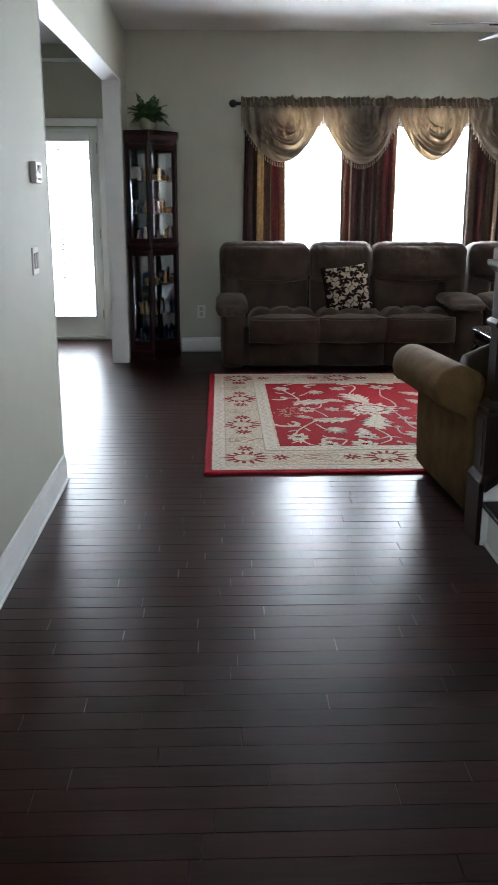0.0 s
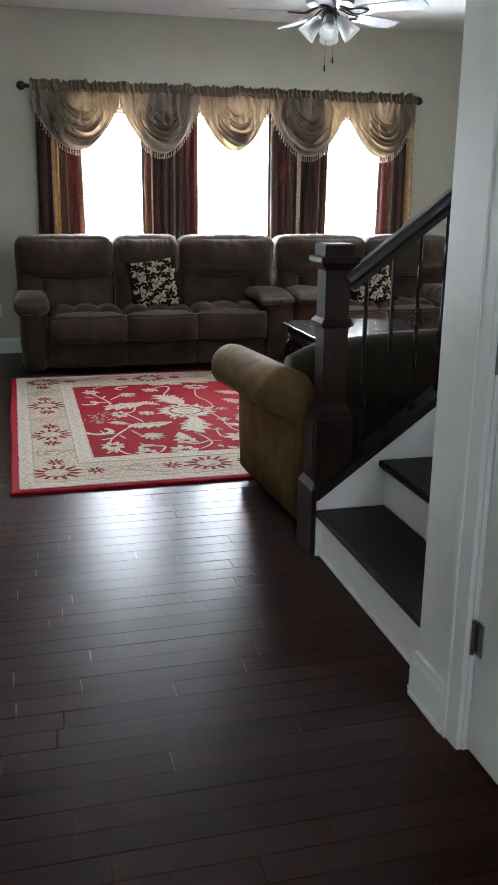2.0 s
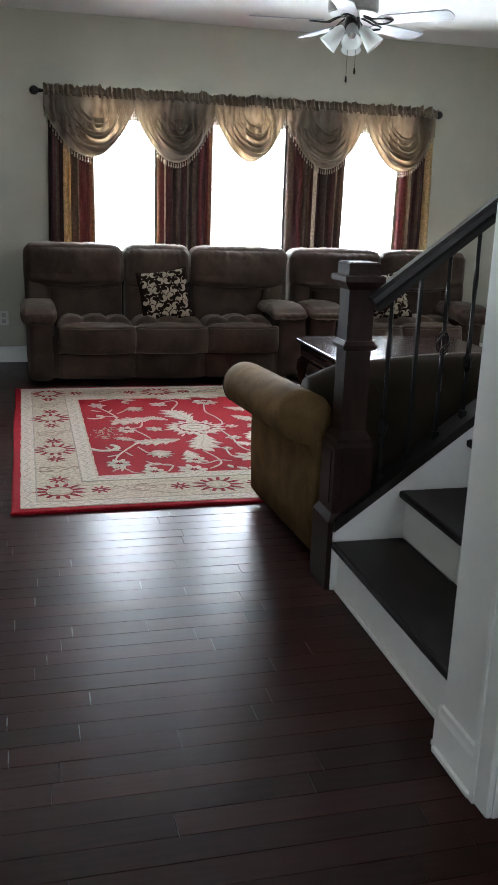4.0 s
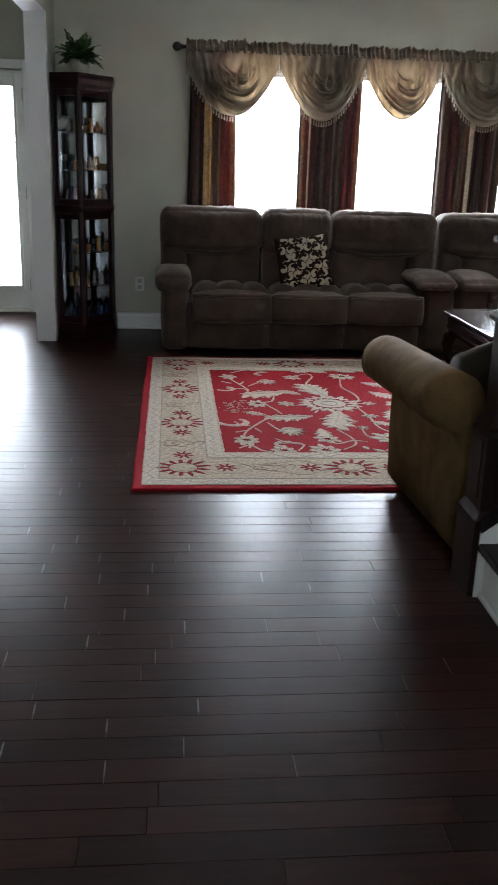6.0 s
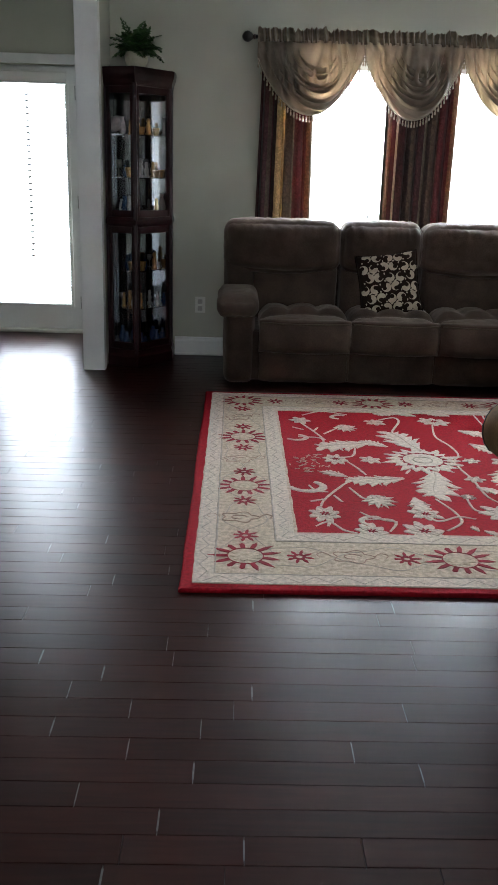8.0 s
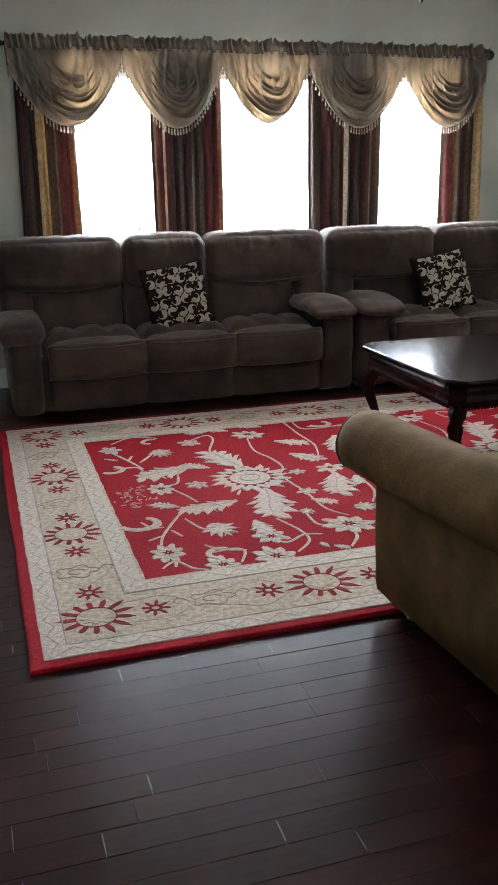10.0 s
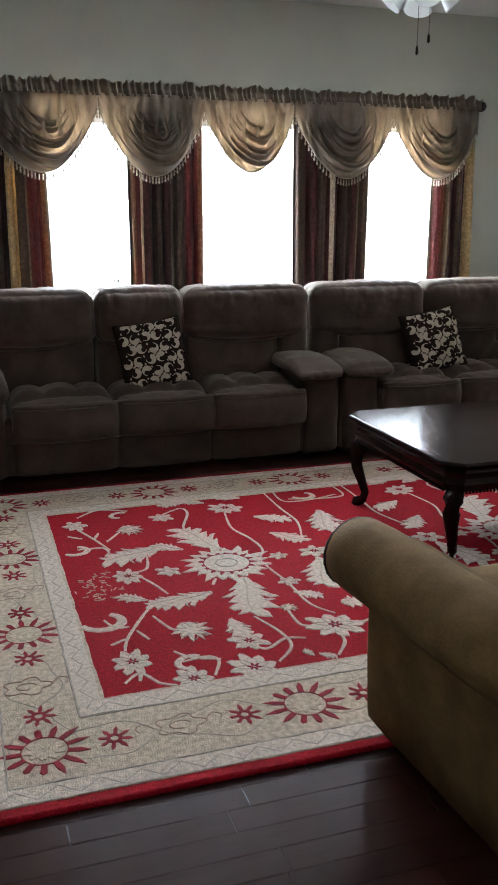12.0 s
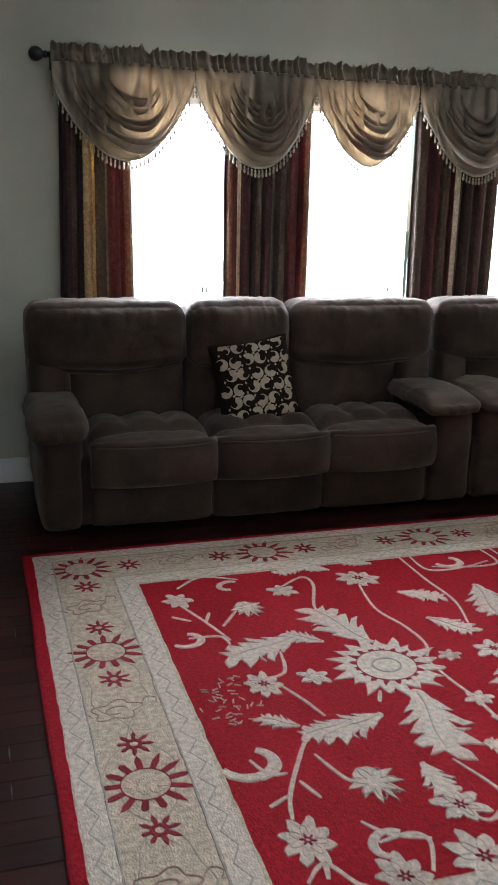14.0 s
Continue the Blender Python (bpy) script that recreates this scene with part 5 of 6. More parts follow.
        tagged(part("guard_zigzag", bm, M_RUG_FAINT, r), "", "", "", "stuff")
    burst, star, squig, leaf, curl = m_sunburst(), m_star(), m_squiggle(), m_leaf(), m_curl()
    disc = m_flower(9, 0.82)
    disc.materials[0] = M_RUG_CREAM
    fl7, fl5, core = m_flower(8, 0.74), m_flower(6, 0.66), m_core()
    # border motifs
    xs = [0.41 + (3.56 - 0.41) / 4 * k for k in range(5)]
    ys = [4.42 + (6.62 - 4.42) / 3 * k for k in range(4)]
    for j in range(4):
        for i in range(5):
            if 0 < i < 4 and 0 < j < 3:
                continue
            put("sunburst", burst, xs[i], ys[j], 1, (i * 37 + j * 23) % 27, zt + 0.0012)
            put("disc", disc, xs[i], ys[j], 0.058, 40 * i, zt + 0.0012)
    for x in (xs[0], xs[-1]):
        for j in range(3):
            st = (ys[j + 1] - ys[j]) / 4
            for k in (1, 3):
                put("rosette", star, x, ys[j] + st * k, 1, 11 * k + 5 * j, zt + 0.0012)
            put("squiggle", squig, x - 0.02, ys[j] + st * 2, 1.05, 12 * j, zt + 0.0012)
    for y in (ys[0], ys[-1]):
        for i in range(4):
            st = (xs[i + 1] - xs[i]) / 4
            for k in (1, 3):
                put("rosette", star, xs[i] + st * k, y, 1, 9 * k + 7 * i, zt + 0.0012)
            put("squiggle", squig, xs[i] + st * 2, y + 0.01, 1.05, 25 * i, zt + 0.0012)

    bm = bmesh.new()
    for (ax, ay), (bx, by) in zip(((xs[0], ys[0]), (xs[-1], ys[0]), (xs[-1], ys[-1]), (xs[0], ys[-1])), ((xs[-1], ys[0]), (xs[-1], ys[-1]), (xs[0], ys[-1]), (xs[0], ys[0]))):
        ln = math.hypot(bx - ax, by - ay)
        nx, ny = -(by - ay) / ln, (bx - ax) / ln
        k = int(ln / 0.02)
        for ph in (0.0, math.pi):
            pts = []
            for q in range(k + 1):
                t = ln * q / k
                off = 0.088 * math.sin(t * 8.0 + ph + 0.5 * math.sin(t * 3)) + 0.012 * math.sin(t * 31 + ph)
                pts.append((ax + (bx - ax) * q / k + nx * off - RC[0], ay + (by - ay) * q / k + ny * off - RC[1]))
            strip(bm, pts, 0.0026, False, 0.0006)
    bmesh.ops.translate(bm, verts=bm.verts, vec=(0, 0, 0.0162))
    tagged(part("border_stem", bm, M_RUG_FAINT, r), "", "", "", "stuff")

    # field motifs, mirrored about the middle
    def both(nm, me, x, y, s, rot=0.0, flip=1):
        if x > RC[0] + 0.03:
            return
        up = zt + (0.0028 if nm in ("ring", "flower_core", "vein") else 0.001)
        put(nm, me, x, y, s, rot, up, flip)
        if abs(x - RC[0]) > 0.08:
            put(nm, me, 2 * RC[0] - x, y, s, 180 - rot, up, -flip)
    fan, veins = m_fan(), m_veins(7)
    bm = bmesh.new()
    strip(bm, [(0.05 + 0.85 * k / 8, 0.02 * math.sin(k * 0.8)) for k in range(9)], 0.012, True, 0.0008)
    vein = finish("vein", bm, M_RUG_VEIN)
    both("flower", m_spiky(19, 0.72), 1.29, 5.56, 0.20, 8)
    dots = finish("ring", radial(bmesh.new(), 17, 0.098, 0.102, 0.122), M_RUG_DEEP)
    both("ring", dots, 1.29, 5.56, 1)
    both("ring", m_ring(0.045, 0.0045, M_RUG_FAINT), 1.29, 5.56, 1)
    both("flower", m_spiky(13, 0.66), 1.985, 5.58, 0.175)
    both("ring", dots, 1.985, 5.58, 0.7)
    for x, y, s, rot in ((1.15, 5.77, 0.14, 141), (1.07, 5.83, 0.28, -162), (1.31, 5.72, 0.31, 109), (1.31, 5.40, 0.33, -101), (1.15, 5.30, 0.21, -163), (1.04, 5.29, 0.16, -166), (0.89, 5.30, 0.12, 145), (1.69, 5.50, 0.28, -107), (1.59, 5.85, 0.18, -52), (1.93, 6.08, 0.28, -103), ):
        both("leaf", leaf, x, y, s * 1.08, rot)
        both("vein", vein, x, y, s * 1.08, rot)
    for x, y, s, rot in ((2.03, 6.12, 0.31, -83), (1.59, 6.09, 0.17, -31), (1.15, 5.05, 0.15, -86), (1.46, 5.20, 0.11, -38), (1.34, 4.69, 0.05, 112), (1.36, 4.70, 0.06, -39), (1.77, 5.43, 0.11, -100), (1.61, 6.38, 0.13, 157), (1.32, 6.41, 0.13, -167), (1.41, 6.36, 0.13, 151), ):
        both("leaf", leaf, x, y, s * 1.1, rot, -1)
    for x, y, s, me in ((0.73, 6.22, 0.075, fl5), (0.97, 6.09, 0.100, fan), (1.15, 6.21, 0.070, fl5), (1.49, 6.25, 0.100, fl7), (0.86, 5.55, 0.085, fl7), (1.03, 5.55, 0.065, fl5), (0.99, 5.00, 0.120, fan), (1.16, 4.86, 0.085, fl5), (0.74, 4.84, 0.095, fl7), (1.50, 4.88, 0.125, fl7), (1.65, 5.04, 0.085, fan), (1.48, 5.30, 0.055, fl5), (1.39, 5.07, 0.050, fan), (1.53, 5.57, 0.050, fl5), (1.70, 5.57, 0.085, fl5), (1.12, 4.68, 0.110, fl7), (0.91, 4.67, 0.090, fl7), (2.45, 6.27, 0.090, fl7), ):
        both("flower", me, x, y, s * 0.88, 200 + x * 90)
        both("vein", veins, x, y, s * 0.85, 200 + x * 90)
        if me is not fan and s > 0.08:
            both("flower_core", core, x, y, s * 0.75, 10)
    for x, y, s, rot in ((0.69, 5.17, 0.17, 170), (0.69, 5.90, 0.12, 190), (0.96, 6.31, 0.10, 20), (1.94, 6.32, 0.13, 170), (2.04, 6.33, 0.13, 10), (0.93, 4.78, 0.11, 20), ):
        both("curl", curl, x, y, s * 0.95, rot)
    vines_a = (
             ((0.73, 4.92), (0.76, 5.02), (0.86, 5.2), (0.91, 5.26)),
             ((0.75, 5.01), (0.69, 4.98)),
             ((0.78, 5.1), (0.73, 5.11), (0.7, 5.18)),
             ((0.8, 5.06), (0.83, 4.98)),
             ((0.88, 5.16), (0.92, 5.04), (0.95, 5.02)),
             ((1.24, 5.04), (1.29, 4.89), (1.29, 4.78), (1.21, 4.69)),
             ((1.15, 4.86), (1.2, 4.79), (1.29, 4.84), (1.36, 4.82)),
             ((0.69, 4.71), (0.75, 4.76), (0.8, 4.68), (0.85, 4.65)),
             ((0.74, 4.84), (0.75, 4.76), (0.74, 4.71)),
             ((0.98, 4.67), (1.02, 4.76), (0.99, 4.8), (0.9, 4.79)),
    )
    vines_b = (
             ((0.89, 4.87), (0.94, 4.81), (1.03, 4.77)),
             ((1.44, 5.55), (1.45, 5.43), (1.47, 5.29), (1.48, 5.08), (1.54, 4.97)),
             ((1.38, 5.06), (1.38, 4.93), (1.42, 4.9)),
             ((1.49, 4.81), (1.48, 4.75), (1.42, 4.67)),
             ((1.56, 4.86), (1.67, 4.9), (1.75, 4.98)),
             ((1.45, 5.58), (1.49, 5.67), (1.48, 5.81), (1.44, 5.97), (1.47, 6.19)),
             ((1.16, 6.25), (1.27, 6.32), (1.29, 6.24), (1.22, 6.04), (1.24, 5.94)),
             ((0.73, 6.18), (0.79, 6.02), (0.84, 5.86)),
             ((0.79, 6.02), (0.82, 6.09)),
             ((0.7, 5.91), (0.81, 5.9), (0.83, 5.83)),
    )
    vines_c = (
             ((0.84, 5.97), (0.92, 6.08)),
             ((0.68, 6.09), (0.74, 6.04)),
             ((0.98, 5.74), (0.95, 5.61), (0.88, 5.58)),
             ((0.91, 5.53), (0.95, 5.43), (0.98, 5.33)),
             ((1.76, 6.43), (1.76, 6.17), (1.77, 5.96), (1.72, 5.77)),
             ((1.17, 5.36), (1.2, 5.42)),
             ((1.78, 5.42), (1.77, 5.22), (1.7, 5.08)),
             ((1.81, 6.42), (1.82, 6.26), (1.98, 6.25), (2.12, 6.29)),
             ((0.75, 6.33), (0.87, 6.42), (1.01, 6.36)),
    )
    for v in vines_a + vines_b + vines_c:
        for mir in (0, 1):
            bm = bmesh.new()
            strip(bm, [((2 * RC[0] - x if mir else x) - RC[0], y - RC[1]) for x, y in catmull(v)], 0.0085, True, 0.0010)
            bmesh.ops.translate(bm, verts=bm.verts, vec=(0, 0, zt + 0.0005))
            part("vine", bm, M_RUG_IVORY, r)
    # a worn, bitten patch of small flecks
    rnd = random.Random(5)
    bm = bmesh.new()
    for k in range(46):
        x, y = rnd.gauss(0.72, 0.045), rnd.uniform(5.36, 5.62)
        a = rnd.uniform(0, 3)
        strip(bm, [(x - RC[0] + 0.012 * math.cos(a) * q, y - RC[1] + 0.012 * math.sin(a) * q) for q in (-1, 0, 1)], 0.003, False, 0.001)
    bmesh.ops.translate(bm, verts=bm.verts, vec=(0, 0, zt + 0.0005))
    tagged(part("flecks", bm, M_RUG_CREAM, r), "", "", "", "stuff")


rug()


# ---- corner curio cabinet ----
def curio():
    c = thing("curio_cabinet", (0, 0, 0), "dark cherry corner curio cabinet with glass doors and mirrored back", "cabinet")
    foot = [(-0.525, 7.985), (-0.525, 7.60), (-0.315, 7.50), (-0.105, 7.78), (-0.105, 7.985)]
    cx, cy = -0.33, 7.80

    def solid(levels):
        bm = bmesh.new()
        rings = []
        for grow, z in levels:
            ring = []
            for i, (x, y) in enumerate(foot):
                gx, gy = x - cx, y - cy
                k = 1 + grow
                ring.append(bm.verts.new((max(-0.53, cx + gx * k), min(7.994, cy + gy * k), z)))
            rings.append(ring)
        for r0, r1 in zip(rings, rings[1:]):
            for k in range(5):
                bm.faces.new((r0[k], r0[(k + 1) % 5], r1[(k + 1) % 5], r1[k]))
        bm.faces.new(rings[0])
        bm.faces.new(rings[-1])
        return bm
    part("plinth", solid(((0.05, 0), (0.05, 0.07), (0.02, 0.085), (0.0, 0.12))), M_CHERRY, c)
    part("cornice", solid(((0.0, 1.835), (0.02, 1.85), (0.035, 1.872), (0.085, 1.905), (0.10, 1.925), (0.10, 1.945))), M_CHERRY, c)
    part("waist_rail", solid(((0.0, 0.955), (0.045, 0.975), (0.045, 0.995), (0.0, 1.015))), M_CHERRY, c)
    w = 0.028
    for i, (x, y) in enumerate(foot[1:4]):
        part("stile", boxes((x - w / 2 + (0.012 if i == 0 else -0.004), x + w / 2 + (0.012 if i == 0 else -0.004), y - w / 2 + 0.01, y + w / 2 + 0.01, 0.1, 1.85), bevel=0.004), M_CHERRY, c)
    part("back_mirror", boxes((-0.519, -0.514, 7.62, 7.975, 0.12, 1.84), (-0.512, -0.12, 7.968, 7.973, 0.12, 1.84)), M_MIRROR, c, "mirrored back panels")
    part("back_board", boxes((-0.527, -0.521, 7.61, 7.985, 0.1, 1.85), (-0.52, -0.105, 7.976, 7.985, 0.1, 1.85)), M_CHERRY, c)
    part("side_panel", boxes((-0.112, -0.104, 7.79, 7.98, 0.1, 1.85)), M_CHERRY, c)
    for z0, z1 in ((0.125, 0.955), (1.015, 1.835)):
        for (xa, ya), (xb, yb) in zip(foot[1:3], foot[2:4]):
            d = Vector((xb - xa, yb - ya, 0))
            ln = d.length
            m = Matrix.Translation((xa, ya, 0)) @ Matrix.Rotation(math.atan2(d.y, d.x), 4, "Z")
            bm = boxes((0.012, 0.038, 0, 0.02, z0, z1), (ln - 0.038, ln - 0.012, 0, 0.02, z0, z1), (0.038, ln - 0.038, 0, 0.02, z0, z0 + 0.045), (0.038, ln - 0.038, 0, 0.02, z1 - 0.045, z1), bevel=0.003)
            bmesh.ops.transform(bm, matrix=m, verts=bm.verts)
            dr = part("door", bm, M_CHERRY, c)
            bm = boxes((0.034, ln - 0.034, 0.008, 0.011, z0 + 0.04, z1 - 0.04))
            bmesh.ops.transform(bm, matrix=m, verts=bm.verts)
            g = part("pane", bm, M_GLASS, dr, "clear glass pane")
            g.visible_shadow = False
    shelf_z = (0.13, 0.40, 0.66, 1.03, 1.27, 1.54)
    for z in shelf_z[1:3] + shelf_z[4:]:
        bm = bmesh.new()
        extrude_profile(bm, [(-0.505, 7.96, z - 0.006), (-0.505, 7.63, z - 0.006), (-0.31, 7.54, z - 0.006), (-0.125, 7.79, z - 0.006), (-0.125, 7.96, z - 0.006)], (0, 0, 0.006))
        part("shelf", bm, M_GLASS, c, "glass shelf").visible_shadow = False
    part("floor_board", solid(((-0.03, 0.119), (-0.03, 0.129))), M_CHERRY, c)
    part("mid_board", solid(((-0.03, 1.016), (-0.03, 1.029))), M_CHERRY, c)
    # keepsakes on the shelves
    vase = ((0.014, 0), (0.022, 0.01), (0.030, 0.04), (0.022, 0.08), (0.012, 0.10), (0.017, 0.12))
    cup = ((0.018, 0), (0.020, 0.005), (0.030, 0.05), (0.032, 0.06), (0.028, 0.06), (0.018, 0.01))
    fig = ((0.026, 0), (0.026, 0.012), (0.016, 0.02), (0.022, 0.06), (0.012, 0.085), (0.017, 0.10), (0.013, 0.118), (0.003, 0.124))
    goblet = ((0.024, 0), (0.005, 0.008), (0.004, 0.06), (0.022, 0.075), (0.026, 0.12), (0.022, 0.12))
    kinds = (("vase", vase, M_CHINA, "small white china vase on the curio shelf"), ("cup", cup, M_BRASS, "small brass cup on the curio shelf"),
             ("figurine", fig, M_CHINA, "small pale porcelain figurine on the curio shelf"), ("goblet", goblet, M_STEEL, "small silver goblet on the curio shelf"),
             ("bottle", vase, M_BLUE, "small dark blue glass bottle on the curio shelf"), ("figurine", fig, M_BRASS, "small bronze figurine on the curio shelf"))
    meshes = []
    for nm, prof, mt, lb in kinds:
        bm = bmesh.new()
        lathe(bm, prof, sides=14)
        meshes.append(finish(nm, bm, mt, True))
    rnd = random.Random(11)
    for si, z in enumerate(shelf_z):
        for k, (x, y) in enumerate(((-0.45, 7.72), (-0.41, 7.67), (-0.36, 7.64), (-0.30, 7.60), (-0.26, 7.66), (-0.21, 7.72), (-0.17, 7.82), (-0.38, 7.78), (-0.32, 7.76), (-0.25, 7.85))):
            if rnd.random() < 0.18:
                continue
            q = rnd.randrange(len(kinds)) if si else rnd.choice((4, 0, 4))
            o = new(kinds[q][0], meshes[q])
            s = rnd.uniform(0.55, 0.95)
            o.matrix_basis = Matrix.Translation((x + rnd.uniform(-0.015, 0.015), y + rnd.uniform(-0.012, 0.012), z + 0.0005)) @ Matrix.Diagonal((s, s, s * rnd.uniform(0.9, 1.25), 1))
            tagged(o, kinds[q][3], kinds[q][0], "keepsakes in the cabinet")
    bm = bmesh.new()
    lathe(bm, ((0.002, 0), (0.03, 0.001), (0.055, 0.010), (0.057, 0.013), (0.03, 0.006), (0.002, 0.004)), sides=24)
    plate = part("display_plate", bm, M_CHINA, None, "", True)
    plate.matrix_basis = pose(-0.455, 7.655, 1.60, 68, 0, -25)
    tagged(plate, "white china plate standing on the top shelf", "plate")


curio()


# ---- fern on the cabinet ----
def fern():
    p = thing("potted_fern", (-0.33, 7.76, 1.945), "green fern in a cream ceramic pot on the cabinet", "plant")
    bm = bmesh.new()
    lathe(bm, ((0.045, 0), (0.05, 0.008), (0.075, 0.05), (0.078, 0.09), (0.07, 0.10), (0.074, 0.108), (0.066, 0.108), (0.06, 0.09)), sides=24)
    part("pot", bm, M_POT, p, "cream ceramic pot", smooth=True)
    rnd = random.Random(3)
    for k in range(64):
        a = rnd.uniform(0, math.tau)
        ln = rnd.uniform(0.10, 0.21)
        lift = rnd.uniform(0.35, 1.45)
        bm = bmesh.new()
        pts = []
        for j in range(11):
            t = j / 10
            out = ln * (t * math.cos(lift * 0.75))
            up = ln * (math.sin(lift) * t * 1.25 - 0.55 * t * t * (1.3 - lift * 0.6))
            pts.append(Vector((math.cos(a) * out, min(0.2, math.sin(a) * out), 0.095 + up)))
        tube(bm, pts, 0.0015, 4, radii=[0.002 - 0.0013 * j / 10 for j in range(11)])
        side = Vector((-math.sin(a), math.cos(a), 0))
        for j in range(1, 11):
            t = j / 10
            l = 0.055 * math.sin(math.pi * (0.18 + 0.75 * t)) * rnd.uniform(0.8, 1.2)
            fw = (pts[j] - pts[j - 1]).normalized()
            for sg in (-1, 1):
                tip = pts[j] + side * sg * l + fw * l * 0.45 + Vector((0, 0, -0.006 + rnd.uniform(-0.006, 0.006)))
                mid = (pts[j] + tip) / 2 + Vector((0, 0, 0.004))
                bm.faces.new([bm.verts.new(q) for q in (pts[j], mid + fw * 0.012, tip, mid - fw * 0.012)])
        part("frond", bm, M_LEAF, p)


fern()


# ---- ceiling fan ----
def ceiling_fan():
    f = thing("ceiling_fan", (2.32, 5.95, CEIL - 0.05), "five-blade ceiling fan with brushed metal body and glass shades", "ceiling fan")
    bm = bmesh.new()
    lathe(bm, ((0.07, 0.05), (0.075, 0.03), (0.05, -0.01), (0.03, -0.06), (0.03, -0.075), (0.10, -0.085), (0.150, -0.095), (0.157, -0.105), (0.157, -0.175), (0.148, -0.190), (0.07, -0.205), (0.05, -0.21)), sides=36)
    part("motor_housing", bm, M_STEEL, f, "brushed metal motor housing", smooth=False)
    bm = bmesh.new()
    lathe(bm, ((0.045, -0.205), (0.045, -0.225), (0.05, -0.23), (0.05, -0.285), (0.042, -0.295), (0.01, -0.30)), sides=24)
    part("light_fitting", bm, M_RAIL, f, "dark light fitting", smooth=True)
    for k in range(5):
        a = radians(172 - 72 * k)
        m = Matrix.Rotation(a, 4, "Z") @ Matrix.Translation((0, 0, -0.235)) @ Matrix.Rotation(radians(-11), 4, "X")
        out = []
        for t in range(9):
            q = math.pi * t / 8
            out.append((0.62 + 0.03 * math.sin(q), -0.070 * math.cos(q)))
        prof = [(0.19, -0.045), (0.24, -0.058)] + out + [(0.24, 0.058), (0.19, 0.045)]
        bm = bmesh.new()
        extrude_profile(bm, [(x, y, 0) for x, y in prof], (0, 0, 0.007))
        bmesh.ops.transform(bm, matrix=m, verts=bm.verts)
        bl = part("blade", bm, M_BLADE, f, "pale grey blade")
        bm = bmesh.new()
        for s in (-1, 1):
            tube(bm, [(0.07, s * 0.012, 0.03), (0.11, s * 0.025, 0.015), (0.15, s * 0.04, -0.006), (0.19, s * 0.045, -0.008), (0.24, s * 0.03, -0.006), (0.27, 0, -0.005)], 0.006, 6)
        bmesh.ops.transform(bm, matrix=m, verts=bm.verts)
        part("blade_iron", bm, M_RAIL, bl, "scrolled metal blade bracket", smooth=True)
    for k in range(4):
        a = radians(250 + 90 * k)
        m = Matrix.Rotation(a, 4, "Z") @ Matrix.Translation((0.055, 0, -0.265)) @ Matrix.Rotation(radians(-42), 4, "Y")
        bm = bmesh.new()
        lathe(bm, ((0.022, 0.0), (0.028, -0.01), (0.038, -0.03), (0.045, -0.07), (0.055, -0.11), (0.062, -0.14), (0.064, -0.145), (0.059, -0.142), (0.042, -0.07), (0.034, -0.03), (0.02, -0.008)), sides=24)
        bmesh.ops.transform(bm, matrix=m, verts=bm.verts)
        sh = part("shade", bm, M_FROST, f, "frosted glass bell shade", smooth=True)
        bm = bmesh.new()
        lathe(bm, ((0.01, -0.01), (0.013, -0.04), (0.026, -0.075), (0.024, -0.095), (0.004, -0.108)), sides=14)
        bmesh.ops.transform(bm, matrix=m, verts=bm.verts)
        part("bulb", bm, M_CHINA, sh, "unlit white bulb", smooth=True)
    for x, y, z in ((-0.03, -0.02, -0.55), (0.02, -0.03, -0.50)):
        bm = bmesh.new()
        tube(bm, [(x, y, -0.29), (x, y, z)], 0.0013, 5)
        lathe(bm, ((0.002, 0.0), (0.006, -0.012), (0.007, -0.035), (0.002, -0.042)), (x, y, z), 8)
        part("pull_chain", bm, M_STAIN, f, "thin pull chain with a wooden drop", smooth=True)


ceiling_fan()


# ---- small fixtures ----
def plate_fixture(name, label, category, m, w, h, inner):
    o = thing(name, (0, 0, 0), label, category)
    o.matrix_basis = m
    part("cover_plate", boxes((-w / 2, w / 2, -0.007, 0, -h / 2, h / 2), bevel=0.003), M_PLASTIC, o)
    for nm, a, b, c, d, mt in inner:
        part(nm, boxes((a, b, -0.012, -0.006, c, d), bevel=0.0025), mt, o)
    return o


plate_fixture("wall_outlet", "white duplex wall outlet above the baseboard", "outlet", pose(0.096, WALL_Y, 0.375), 0.075, 0.118,
              (("socket", -0.017, 0.017, 0.008, 0.042, M_CHINA), ("socket", -0.017, 0.017, -0.042, -0.008, M_CHINA)))
plate_fixture("light_switch", "white double light switch on the hall wall", "switch", pose(LEFT_X, 3.70, 1.138, 0, 0, 90), 0.118, 0.118,
              (("rocker", -0.04, -0.008, -0.034, 0.034, M_CHINA), ("rocker", 0.008, 0.04, -0.034, 0.034, M_CHINA)))
th = thing("thermostat", (0, 0, 0), "white thermostat with a grey display on the hall wall", "thermostat")
th.matrix_basis = pose(LEFT_X, 3.78, 1.51, 0, 0, 90)
part("housing", boxes((-0.06, 0.06, -0.028, 0, -0.046, 0.046), bevel=0.006), M_PLASTIC, th)
part("display", boxes((-0.035, 0.03, -0.0295, -0.0275, -0.006, 0.03)), M_SCREEN, th, "grey display")
for kx in (-0.03, 0.0, 0.03):
    part("button", boxes((kx - 0.008, kx + 0.008, -0.031, -0.027, -0.034, -0.022), bevel=0.002), M_CHINA, th)

# ---- floor boards ----


